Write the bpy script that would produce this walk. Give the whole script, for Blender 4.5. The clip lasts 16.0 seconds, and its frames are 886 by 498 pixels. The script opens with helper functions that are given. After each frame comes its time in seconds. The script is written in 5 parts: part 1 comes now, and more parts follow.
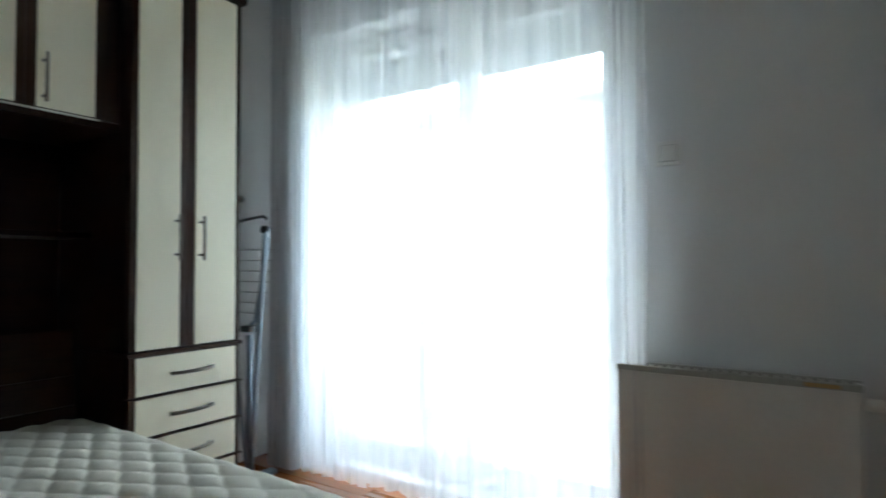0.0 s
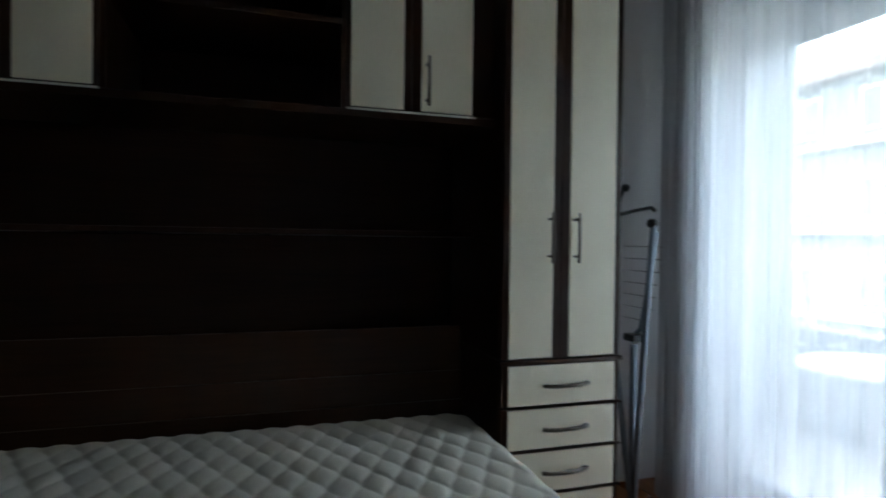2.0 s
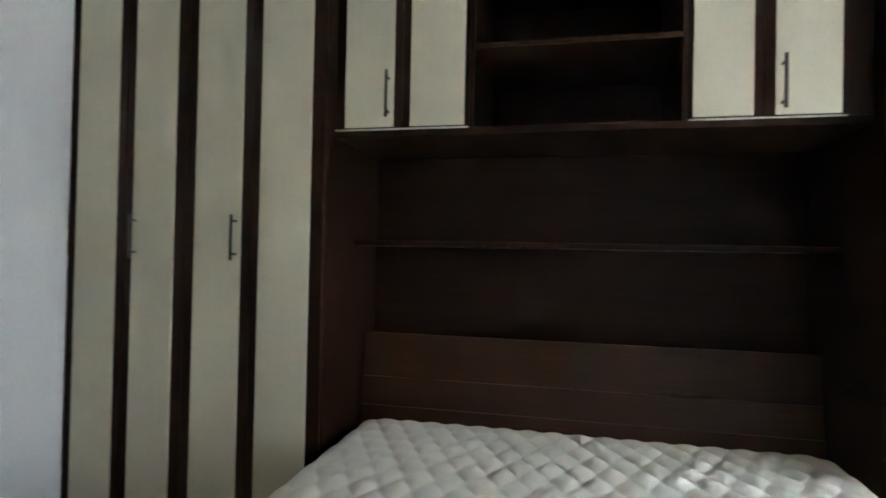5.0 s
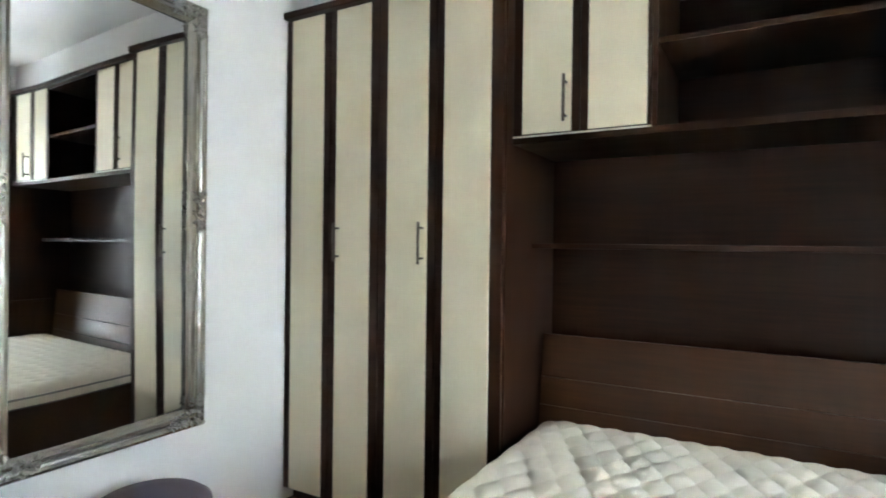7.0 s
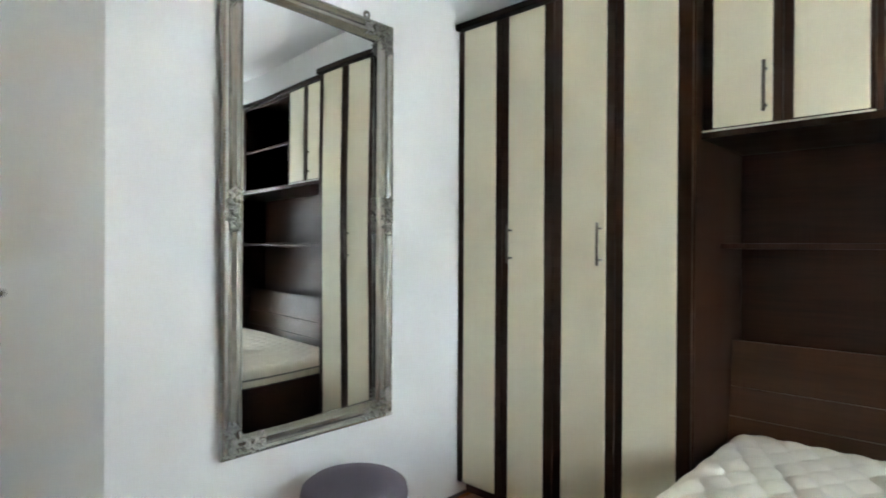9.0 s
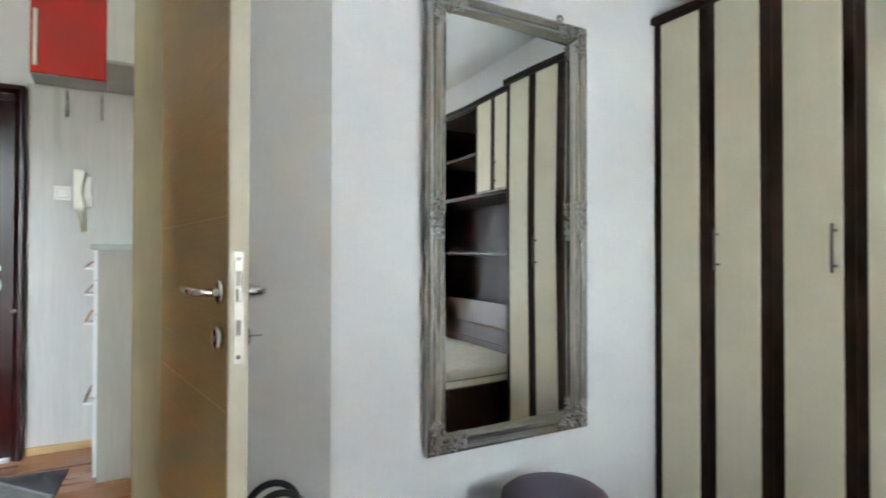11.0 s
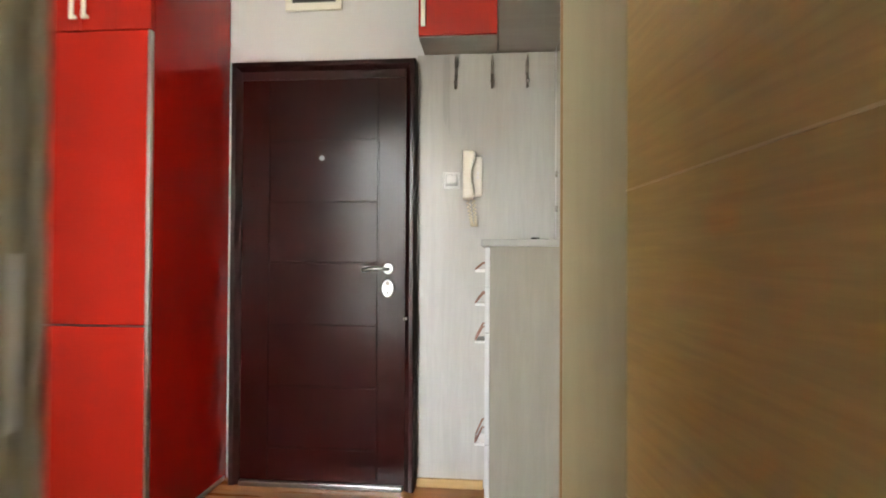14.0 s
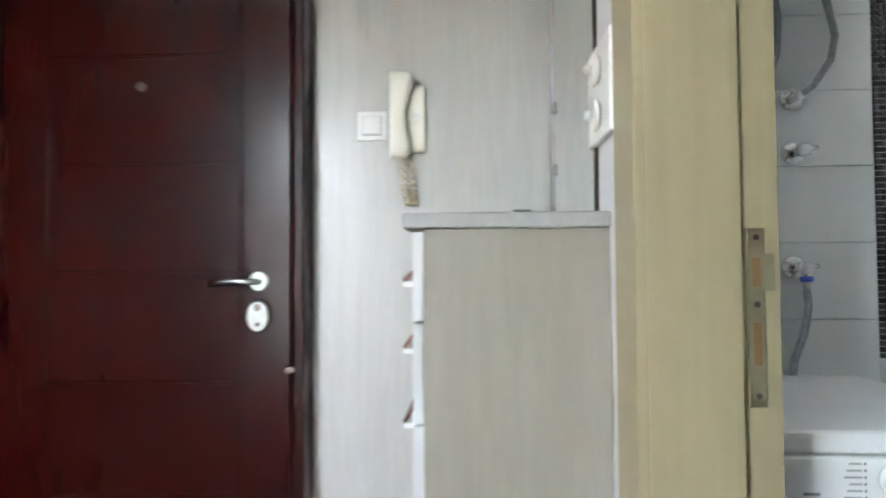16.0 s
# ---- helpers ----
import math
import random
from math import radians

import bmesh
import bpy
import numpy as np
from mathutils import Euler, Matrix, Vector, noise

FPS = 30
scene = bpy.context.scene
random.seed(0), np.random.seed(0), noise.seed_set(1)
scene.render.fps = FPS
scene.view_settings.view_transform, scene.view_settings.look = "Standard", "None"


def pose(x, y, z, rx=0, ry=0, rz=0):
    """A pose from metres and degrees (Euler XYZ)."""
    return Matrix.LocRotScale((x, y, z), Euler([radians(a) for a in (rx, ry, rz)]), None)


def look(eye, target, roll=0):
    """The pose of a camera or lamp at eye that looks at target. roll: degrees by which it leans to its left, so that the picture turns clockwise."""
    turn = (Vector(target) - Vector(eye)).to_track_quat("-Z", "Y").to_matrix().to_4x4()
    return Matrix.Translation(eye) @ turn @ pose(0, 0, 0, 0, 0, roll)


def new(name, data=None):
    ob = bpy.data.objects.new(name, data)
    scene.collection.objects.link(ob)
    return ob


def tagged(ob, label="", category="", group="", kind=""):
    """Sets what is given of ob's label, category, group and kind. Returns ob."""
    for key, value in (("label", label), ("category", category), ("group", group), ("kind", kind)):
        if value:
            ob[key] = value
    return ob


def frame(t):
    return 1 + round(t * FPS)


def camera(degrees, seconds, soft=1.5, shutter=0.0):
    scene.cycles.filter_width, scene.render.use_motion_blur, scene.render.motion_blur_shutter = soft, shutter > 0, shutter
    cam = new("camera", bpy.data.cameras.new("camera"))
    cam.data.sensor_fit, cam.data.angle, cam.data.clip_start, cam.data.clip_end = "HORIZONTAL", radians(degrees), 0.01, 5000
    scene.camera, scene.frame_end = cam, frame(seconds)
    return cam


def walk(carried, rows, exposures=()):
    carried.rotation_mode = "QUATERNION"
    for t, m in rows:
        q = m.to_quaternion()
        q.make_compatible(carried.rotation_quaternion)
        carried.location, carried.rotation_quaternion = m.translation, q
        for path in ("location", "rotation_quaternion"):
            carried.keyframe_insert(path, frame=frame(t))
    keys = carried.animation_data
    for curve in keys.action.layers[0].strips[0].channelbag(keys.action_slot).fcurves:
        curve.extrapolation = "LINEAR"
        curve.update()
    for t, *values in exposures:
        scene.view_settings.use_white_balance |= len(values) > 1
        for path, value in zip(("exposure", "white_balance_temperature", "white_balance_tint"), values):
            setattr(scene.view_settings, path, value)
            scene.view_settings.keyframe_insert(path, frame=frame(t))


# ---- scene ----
cam = camera(75.9, 16.0, soft=1.7, shutter=0.6)
PATH = [
    (0, (1.072, 0.474, 1.031), (-0.037, 2.138, 1.09), -0.2),
    (0.5, (0.996, 0.628, 1.054), (-0.39, 2.07, 1.096), 0.1),
    (1, (0.916, 0.766, 1.079), (-0.719, 1.918, 1.087), 0.6),
    (1.5, (0.841, 0.814, 1.117), (-0.972, 1.658, 1.1), 0.6),
    (2, (0.791, 0.768, 1.12), (-1.117, 1.367, 1.096), 0.7),
    (2.5, (0.756, 0.705, 1.05), (-1.19, 1.167, 1.09), 1.5),
    (3, (0.762, 0.693, 1.064), (-1.217, 0.982, 1.088), 1.3),
    (3.5, (0.792, 0.678, 1.103), (-1.204, 0.814, 1.095), 0.9),
    (4, (0.816, 0.665, 1.091), (-1.183, 0.6, 1.1), 1.0),
    (6.5, (0.891, 0.666, 1.145), (-0.907, -0.208, 1.135), 0.8),
    (7, (0.898, 0.653, 1.151), (-0.837, -0.341, 1.135), 0.7),
    (7.5, (0.929, 0.621, 1.138), (-0.743, -0.476, 1.137), 0.6),
    (8, (0.957, 0.594, 1.129), (-0.652, -0.595, 1.14), 0.5),
    (8.5, (0.988, 0.561, 1.145), (-0.551, -0.717, 1.143), 0.4),
    (11, (1.088, 0.461, 1.126), (0.085, -1.269, 1.152), 0.1),
    (11.5, (1.117, 0.444, 1.126), (0.259, -1.362, 1.151), -0.0),
    (12, (1.151, 0.402, 1.121), (0.436, -1.465, 1.145), -0.1),
    (12.5, (1.149, 0.239, 1.106), (0.662, -1.701, 1.135), -0.0),
    (13, (1.135, -0.003, 1.107), (0.984, -1.997, 1.133), -0.3),
    (13.5, (1.143, -0.363, 1.09), (1.269, -2.359, 1.124), 0.2),
    (14, (1.137, -0.733, 1.12), (1.319, -2.725, 1.145), 0.3),
    (14.5, (1.107, -1.149, 1.109), (1.352, -3.134, 1.147), -0.2),
    (15, (1.122, -1.47, 1.102), (1.417, -3.447, 1.147), -0.4),
    (15.5, (1.13, -1.693, 1.099), (1.373, -3.678, 1.151), -0.4),
    (16, (1.08, -1.913, 1.097), (1.171, -3.91, 1.155), -0.4),
]
EXPOSURES = [(0, 4.7, 6150, 0), (1, 4.15, 6050, 2), (2, 3.85, 6000, 4), (3, 4.3, 6300, 5), (4.2, 5.42, 6300, 7), (6.3, 6.7, 6850, 8), (7.3, 7.15, 6600, 6), (8.7, 7.05, 6650, 5), (11.5, 6.88, 6600, 6), (13.0, 6.78, 6850, 6), (13.5, 6.66, 7450, 9), (14.0, 6.92, 7600, 11), (14.6, 6.88, 7200, 10), (15.2, 6.92, 6650, 9), (16, 7.05, 6600, 8)]
walk(cam, [(t, look(eye, target, roll)) for t, eye, target, roll in PATH], EXPOSURES)

# ---- light ----
world = bpy.data.worlds.new("world")
scene.world = world
world.use_nodes = True
wn = world.node_tree
sky = wn.nodes.new("ShaderNodeTexSky")
sky.sky_type = "NISHITA"
sky.sun_disc = False
sky.sun_elevation = radians(51)
sky.sun_rotation = radians(259)
sky.dust_density = 4.0
wn.nodes["Background"].inputs["Strength"].default_value = 0.15
haze = wn.nodes.new("ShaderNodeHueSaturation")   # overcast: the sky's blue is mostly washed out
haze.inputs["Saturation"].default_value = 0.5
wn.links.new(sky.outputs["Color"], haze.inputs["Color"])
wn.links.new(haze.outputs["Color"], wn.nodes["Background"].inputs["Color"])

sun_data = bpy.data.lights.new("sun", "SUN")
sun_data.energy = 0.8
sun_data.angle = radians(14)
sun_data.color = (1.0, 0.95, 0.88)
sun = new("sun", sun_data)
sun.matrix_world = look((0, 0, 30), (16.0, 3.0, 10))


# ---- materials ----
def material(name, color, rough=0.5, metal=0.0, vary=0.08, scale=6.0, stretch=(1, 1, 1), fine=60.0, bump=0.1,
             spec=0.5, per_piece=0.0, coat=0.0, rough_vary=0.08, distort=0.0):
    """A surface with coarse and fine variation of colour, roughness and relief."""
    m = bpy.data.materials.new(name)
    m.use_nodes = True
    nt = m.node_tree
    b = nt.nodes["Principled BSDF"]
    b.inputs["Metallic"].default_value = metal
    b.inputs["Specular IOR Level"].default_value = spec
    b.inputs["Coat Weight"].default_value = coat
    b.inputs["Coat Roughness"].default_value = 0.12
    tc = nt.nodes.new("ShaderNodeTexCoord")
    mp = nt.nodes.new("ShaderNodeMapping")
    mp.inputs["Scale"].default_value = stretch
    nt.links.new(tc.outputs["Object"], mp.inputs["Vector"])
    big = nt.nodes.new("ShaderNodeTexNoise")
    big.inputs["Scale"].default_value = scale
    big.inputs["Detail"].default_value = 5
    small = nt.nodes.new("ShaderNodeTexNoise")
    small.inputs["Scale"].default_value = fine
    small.inputs["Detail"].default_value = 3
    big.inputs["Distortion"].default_value = small.inputs["Distortion"].default_value = distort
    if per_piece:
        info = nt.nodes.new("ShaderNodeObjectInfo")
        add = nt.nodes.new("ShaderNodeVectorMath")
        add.operation = "MULTIPLY_ADD"
        add.inputs[1].default_value = (37.0, 53.0, 29.0)
        nt.links.new(info.outputs["Random"], add.inputs[0])
        nt.links.new(mp.outputs["Vector"], add.inputs[2])
        src = add.outputs["Vector"]
    else:
        src = mp.outputs["Vector"]
    nt.links.new(src, big.inputs["Vector"])
    nt.links.new(src, small.inputs["Vector"])
    mix = nt.nodes.new("ShaderNodeMath")
    mix.operation = "MULTIPLY_ADD"
    mix.inputs[1].default_value = 0.45
    nt.links.new(small.outputs["Fac"], mix.inputs[0])
    half = nt.nodes.new("ShaderNodeMath")
    half.operation = "MULTIPLY"
    half.inputs[1].default_value = 0.55
    nt.links.new(big.outputs["Fac"], half.inputs[0])
    nt.links.new(half.outputs[0], mix.inputs[2])
    ramp = nt.nodes.new("ShaderNodeValToRGB")
    lo = [max(0.0, c * (1 - vary)) for c in color]
    hi = [min(1.0, c * (1 + vary)) for c in color]
    ramp.color_ramp.elements[0].position, ramp.color_ramp.elements[1].position = 0.35, 0.65
    ramp.color_ramp.elements[0].color, ramp.color_ramp.elements[1].color = (*lo, 1), (*hi, 1)
    nt.links.new(mix.outputs[0], ramp.inputs["Fac"])
    out = ramp.outputs["Color"]
    if per_piece:
        hsv = nt.nodes.new("ShaderNodeHueSaturation")
        rng = nt.nodes.new("ShaderNodeMapRange")
        rng.inputs["To Min"].default_value, rng.inputs["To Max"].default_value = 1 - per_piece, 1 + per_piece
        nt.links.new(info.outputs["Random"], rng.inputs["Value"])
        nt.links.new(rng.outputs["Result"], hsv.inputs["Value"])
        nt.links.new(out, hsv.inputs["Color"])
        out = hsv.outputs["Color"]
    nt.links.new(out, b.inputs["Base Color"])
    rr = nt.nodes.new("ShaderNodeMapRange")
    rr.inputs["To Min"].default_value, rr.inputs["To Max"].default_value = max(0.02, rough - rough_vary), min(1, rough + rough_vary)
    nt.links.new(big.outputs["Fac"], rr.inputs["Value"])
    nt.links.new(rr.outputs["Result"], b.inputs["Roughness"])
    if bump:
        bp = nt.nodes.new("ShaderNodeBump")
        bp.inputs["Strength"].default_value = bump
        bp.inputs["Distance"].default_value = 0.002
        nt.links.new(mix.outputs[0], bp.inputs["Height"])
        nt.links.new(bp.outputs["Normal"], b.inputs["Normal"])
    return m


WALL = material("wall_paint", (0.77, 0.77, 0.765), 0.75, vary=0.025, scale=2.5, fine=220, bump=0.12)
# a warmer tone than the other bedroom walls, for the switch wall only
WALL_WARM = material("warmer_wall", (0.77, 0.73, 0.655), 0.75, vary=0.025, scale=2.5, fine=220, bump=0.12)
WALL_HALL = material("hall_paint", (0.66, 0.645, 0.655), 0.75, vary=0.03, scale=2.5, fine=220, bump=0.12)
CEIL = material("ceiling_paint", (0.88, 0.88, 0.875), 0.85, vary=0.02, scale=2, fine=200, bump=0.08)
WENGE = material("dark_wenge_laminate", (0.025, 0.0096, 0.0048), 0.36, spec=0.20, vary=0.35, scale=9, stretch=(1, 1, 0.05), fine=90, bump=0.15)
WENGE_H = material("dark_wenge_laminate_horizontal", (0.025, 0.0096, 0.0048), 0.36, spec=0.20, vary=0.35, scale=9, stretch=(1, 0.05, 1), fine=90, bump=0.15)
BEDWOOD = material("brown_bed_veneer", (0.037, 0.0142, 0.0054), 0.34, spec=0.32, vary=0.3, scale=10, stretch=(1, 0.06, 1), fine=80, bump=0.2)
CREAM = material("cream_laminate", (0.73, 0.68, 0.52), 0.42, vary=0.03, scale=5, fine=160, bump=0.05)
EDGE = material("pale_edge_strip", (0.62, 0.60, 0.52), 0.4, vary=0.05)
BRONZE = material("dark_bronze_metal", (0.12, 0.10, 0.085), 0.32, metal=0.9, vary=0.15, bump=0.05)
CHROME = material("chrome", (0.72, 0.72, 0.72), 0.1, metal=1.0, vary=0.03, bump=0.0, rough_vary=0.03)
SATIN = material("satin_lock_plate", (0.62, 0.58, 0.50), 0.42, metal=0.35, vary=0.08)
STEEL = material("brushed_steel", (0.33, 0.325, 0.315), 0.3, metal=1.0, vary=0.08, bump=0.08)
BRASS = material("worn_brass_plate", (0.30, 0.27, 0.18), 0.42, metal=0.8, vary=0.12, bump=0.1)
TICKING = material("mattress_fabric", (0.70, 0.65, 0.545), 0.85, vary=0.07, scale=14, fine=420, bump=0.5)
PIPING = material("mattress_piping", (0.20, 0.20, 0.19), 0.8, vary=0.1, fine=300)
PEWTER = material("silvered_frame_paint", (0.40, 0.39, 0.36), 0.26, metal=0.85, vary=0.08, scale=18, fine=120, bump=0.05, rough_vary=0.02)
PATINA = material("antiqued_silver_carving", (0.27, 0.26, 0.235), 0.36, metal=0.75, vary=0.45, scale=90, fine=260, bump=0.2)
PLANK = material("red_brown_laminate_plank", (0.29, 0.108, 0.032), 0.28, vary=0.35, scale=7, stretch=(0.07, 1, 1), fine=70, bump=0.12, per_piece=0.22)
GAP = material("floor_gap", (0.03, 0.015, 0.01), 0.8)
SKIRT = material("oak_skirting", (0.50, 0.33, 0.14), 0.45, vary=0.15, scale=8, stretch=(0.1, 0.1, 1))
DOORWOOD = material("darker_oak", (0.27, 0.155, 0.062), 0.40, vary=0.09, scale=5, stretch=(1, 1, 0.06), fine=60, bump=0.12, distort=0.4)
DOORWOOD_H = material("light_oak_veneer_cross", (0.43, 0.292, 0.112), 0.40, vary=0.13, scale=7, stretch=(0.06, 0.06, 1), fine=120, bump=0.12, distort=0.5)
FRAMEWOOD = material("pale_oak_frame", (0.352, 0.296, 0.18), 0.42, vary=0.06, scale=5, stretch=(1, 1, 0.06), fine=60, bump=0.06)
INLAY = material("pale_inlay", (0.55, 0.41, 0.22), 0.4, vary=0.05)
LEAFEDGE = material("cream_door_edge", (0.58, 0.52, 0.40), 0.5, vary=0.05, scale=8, stretch=(1, 1, 0.05))
MAHOG = material("dark_mahogany_door", (0.023, 0.0027, 0.0021), 0.25, spec=0.28, rough_vary=0.012, vary=0.08, scale=6, stretch=(1, 1, 0.08), fine=60, bump=0.008, coat=0.0)
MAHOG_FRAME = material("polished_mahogany_frame", (0.020, 0.0032, 0.0028), 0.30, spec=0.35, vary=0.12, scale=6, stretch=(1, 1, 0.08), bump=0.0, rough_vary=0.01)
# one red twice: sides hold their shade in the colour, fronts their light
RED_SHADED = material("red_laminate_shaded", (0.31, 0.008, 0.005), 0.26, vary=0.05, scale=3, fine=120, bump=0.0, spec=0.22, rough_vary=0.01)
RED_LIT = material("red_gloss_front_lit", (0.44, 0.020, 0.012), 0.24, vary=0.04, scale=3, fine=120, bump=0.0, spec=0.5, rough_vary=0.01, coat=0.4)
ALU = material("aluminium_profile", (0.55, 0.55, 0.56), 0.35, metal=0.9, vary=0.08)
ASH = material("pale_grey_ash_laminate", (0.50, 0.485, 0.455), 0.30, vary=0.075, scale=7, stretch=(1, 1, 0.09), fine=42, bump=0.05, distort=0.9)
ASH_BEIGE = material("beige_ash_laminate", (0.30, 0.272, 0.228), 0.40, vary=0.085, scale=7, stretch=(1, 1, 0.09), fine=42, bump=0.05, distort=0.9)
HOOK = material("grey_bronze_hook", (0.34, 0.31, 0.28), 0.35, metal=0.7, vary=0.1)
ASH_DARK = material("grey_brown_cabinet_underside", (0.34, 0.30, 0.265), 0.5, vary=0.1, scale=7, stretch=(0.06, 1, 1))
GREYEDGE = material("grey_countertop", (0.36, 0.35, 0.335), 0.45, vary=0.06)
WHITE = material("white_plastic", (0.78, 0.77, 0.74), 0.35, vary=0.03, bump=0.03)
CORD = material("tan_cord_plastic", (0.62, 0.54, 0.38), 0.45, vary=0.06, bump=0.03)
IVORY = material("ivory_plastic", (0.78, 0.745, 0.65), 0.35, vary=0.03, bump=0.03)
ENAMEL = material("white_enamel", (0.74, 0.72, 0.68), 0.35, vary=0.03, bump=0.03)
RADGREY = material("radiator_grille_grey", (0.42, 0.42, 0.38), 0.45, vary=0.05)
PVC = material("white_window_frame", (0.78, 0.79, 0.80), 0.35, vary=0.02, bump=0.02)
SLAT = material("shutter_slat", (0.70, 0.72, 0.74), 0.5, vary=0.05)
sn = SLAT.node_tree
smix, strl = sn.nodes.new("ShaderNodeMixShader"), sn.nodes.new("ShaderNodeBsdfTranslucent")
strl.inputs["Color"].default_value = (0.8, 0.85, 0.9, 1)
smix.inputs[0].default_value = 0.10
sn.links.new(sn.nodes["Principled BSDF"].outputs[0], smix.inputs[1])
sn.links.new(strl.outputs[0], smix.inputs[2])
sn.links.new(smix.outputs[0], sn.nodes["Material Output"].inputs["Surface"])
TILE = material("glazed_white_tile", (0.76, 0.78, 0.78), 0.12, vary=0.02, scale=3, fine=60, bump=0.03, per_piece=0.02)
GROUT = material("grey_grout", (0.60, 0.62, 0.62), 0.85, vary=0.08)
MOSAIC = material("dark_mosaic", (0.07, 0.07, 0.075), 0.2, vary=0.3, scale=40, per_piece=0.6)
APPLIANCE = material("white_appliance_enamel", (0.80, 0.81, 0.82), 0.22, vary=0.015, bump=0.0)
HOSE = material("grey_braided_hose", (0.25, 0.27, 0.29), 0.45, metal=0.3, vary=0.25, scale=180, bump=0.4)
BLUE = material("blue_plastic", (0.02, 0.06, 0.45), 0.4, vary=0.05)
SMOKED = material("smoked_window", (0.075, 0.068, 0.060), 0.3, vary=0.2)
BLACK = material("black_plastic", (0.012, 0.012, 0.013), 0.4, vary=0.2)
INK = material("grey_print", (0.18, 0.18, 0.19), 0.6)
# pale blue set darker, so the tubes carry the corner's shade
TUBE = material("pale_blue_tube_shaded", (0.22, 0.26, 0.30), 0.38, metal=0.3, vary=0.06)
PURPLE = material("dull_purple_upholstery", (0.088, 0.07, 0.105), 0.7, vary=0.12, scale=20, fine=300, bump=0.4)
RUG_DARK = material("dark_grey_pile", (0.060, 0.060, 0.062), 0.95, vary=0.25, scale=30, fine=420, bump=0.9)
RUG_MID = material("mid_grey_pile", (0.150, 0.146, 0.138), 0.95, vary=0.22, scale=30, fine=420, bump=0.9)
RUG_LIGHT = material("pale_grey_pile", (0.27, 0.265, 0.255), 0.95, vary=0.18, scale=30, fine=420, bump=0.9)
FACADE = material("grey_facade_render", (0.25, 0.257, 0.265), 0.85, vary=0.08, scale=1.2, fine=30)
PARAPET = material("pale_parapet_render", (0.34, 0.35, 0.36), 0.85, vary=0.08, scale=2.0, fine=40)
CONCRETE = material("balcony_concrete", (0.42, 0.41, 0.39), 0.85, vary=0.12, scale=3, fine=60, bump=0.3)
ROOFTILE = material("far_roof", (0.24, 0.20, 0.18), 0.8, vary=0.2)
# red-brown strip, lightened in colour for the warm reflection along it
STRIP_REFLECT = material("red_brown_strip_reflection", (0.11, 0.035, 0.010), 0.36, metal=0.4, vary=0.1)
ASH_EDGE = material("pale_grey_drawer_laminate", (0.58, 0.58, 0.58), 0.35, vary=0.06, scale=7, stretch=(1, 1, 0.045), fine=110, bump=0.08)
COPPERY = material("copper_brown_metal", (0.30, 0.15, 0.11), 0.35, metal=0.5, vary=0.1)
PINKISH = material("pink_grey_pull", (0.52, 0.42, 0.40), 0.4, vary=0.05)
GROUND = material("far_ground", (0.20, 0.21, 0.17), 0.9, vary=0.2, scale=0.3, fine=6)


def clear_pane_material(name, tint=(0.94, 0.96, 0.96, 1)):
    """Thin window glass: mostly clear, with a little gloss."""
    m = bpy.data.materials.new(name)
    m.use_nodes = True
    nt = m.node_tree
    nt.nodes.remove(nt.nodes["Principled BSDF"])
    tr, gl, mx = (nt.nodes.new(k) for k in ("ShaderNodeBsdfTransparent", "ShaderNodeBsdfGlossy", "ShaderNodeMixShader"))
    tr.inputs["Color"].default_value = tint
    gl.inputs["Roughness"].default_value = 0.02
    mx.inputs[0].default_value = 0.05
    nt.links.new(tr.outputs[0], mx.inputs[1])
    nt.links.new(gl.outputs[0], mx.inputs[2])
    nt.links.new(mx.outputs[0], nt.nodes["Material Output"].inputs["Surface"])
    return m


def mirror_material(name):
    m = bpy.data.materials.new(name)
    m.use_nodes = True
    b = m.node_tree.nodes["Principled BSDF"]
    b.inputs["Base Color"].default_value = (0.86, 0.88, 0.88, 1)
    b.inputs["Metallic"].default_value = 1.0
    b.inputs["Roughness"].default_value = 0.012
    return m


def sheer_material(name):
    """Sheer voile: part open weave, part cloth that lets light through."""
    m = bpy.data.materials.new(name)
    m.use_nodes = True
    nt = m.node_tree
    nt.nodes.remove(nt.nodes["Principled BSDF"])
    tr, tl, df, m1, m2 = (nt.nodes.new(k) for k in ("ShaderNodeBsdfTransparent", "ShaderNodeBsdfTranslucent", "ShaderNodeBsdfDiffuse", "ShaderNodeMixShader", "ShaderNodeMixShader"))
    for n in (tl, df):
        n.inputs["Color"].default_value = (0.93, 0.94, 0.95, 1)
    tc, mp, nz, mr = (nt.nodes.new(k) for k in ("ShaderNodeTexCoord", "ShaderNodeMapping", "ShaderNodeTexNoise", "ShaderNodeMapRange"))
    mp.inputs["Scale"].default_value = (1, 1, 0.04)
    nz.inputs["Scale"].default_value = 15
    nz.inputs["Detail"].default_value = 3
    mr.inputs["To Min"].default_value, mr.inputs["To Max"].default_value = 0.35, 0.70
    nt.links.new(tc.outputs["Object"], mp.inputs["Vector"])
    nt.links.new(mp.outputs["Vector"], nz.inputs["Vector"])
    nt.links.new(nz.outputs["Fac"], mr.inputs["Value"])
    m1.inputs[0].default_value = 0.45
    nt.links.new(tl.outputs[0], m1.inputs[1])
    nt.links.new(df.outputs[0], m1.inputs[2])
    nt.links.new(mr.outputs["Result"], m2.inputs[0])
    nt.links.new(tr.outputs[0], m2.inputs[1])
    nt.links.new(m1.outputs[0], m2.inputs[2])
    nt.links.new(m2.outputs[0], nt.nodes["Material Output"].inputs["Surface"])
    return m


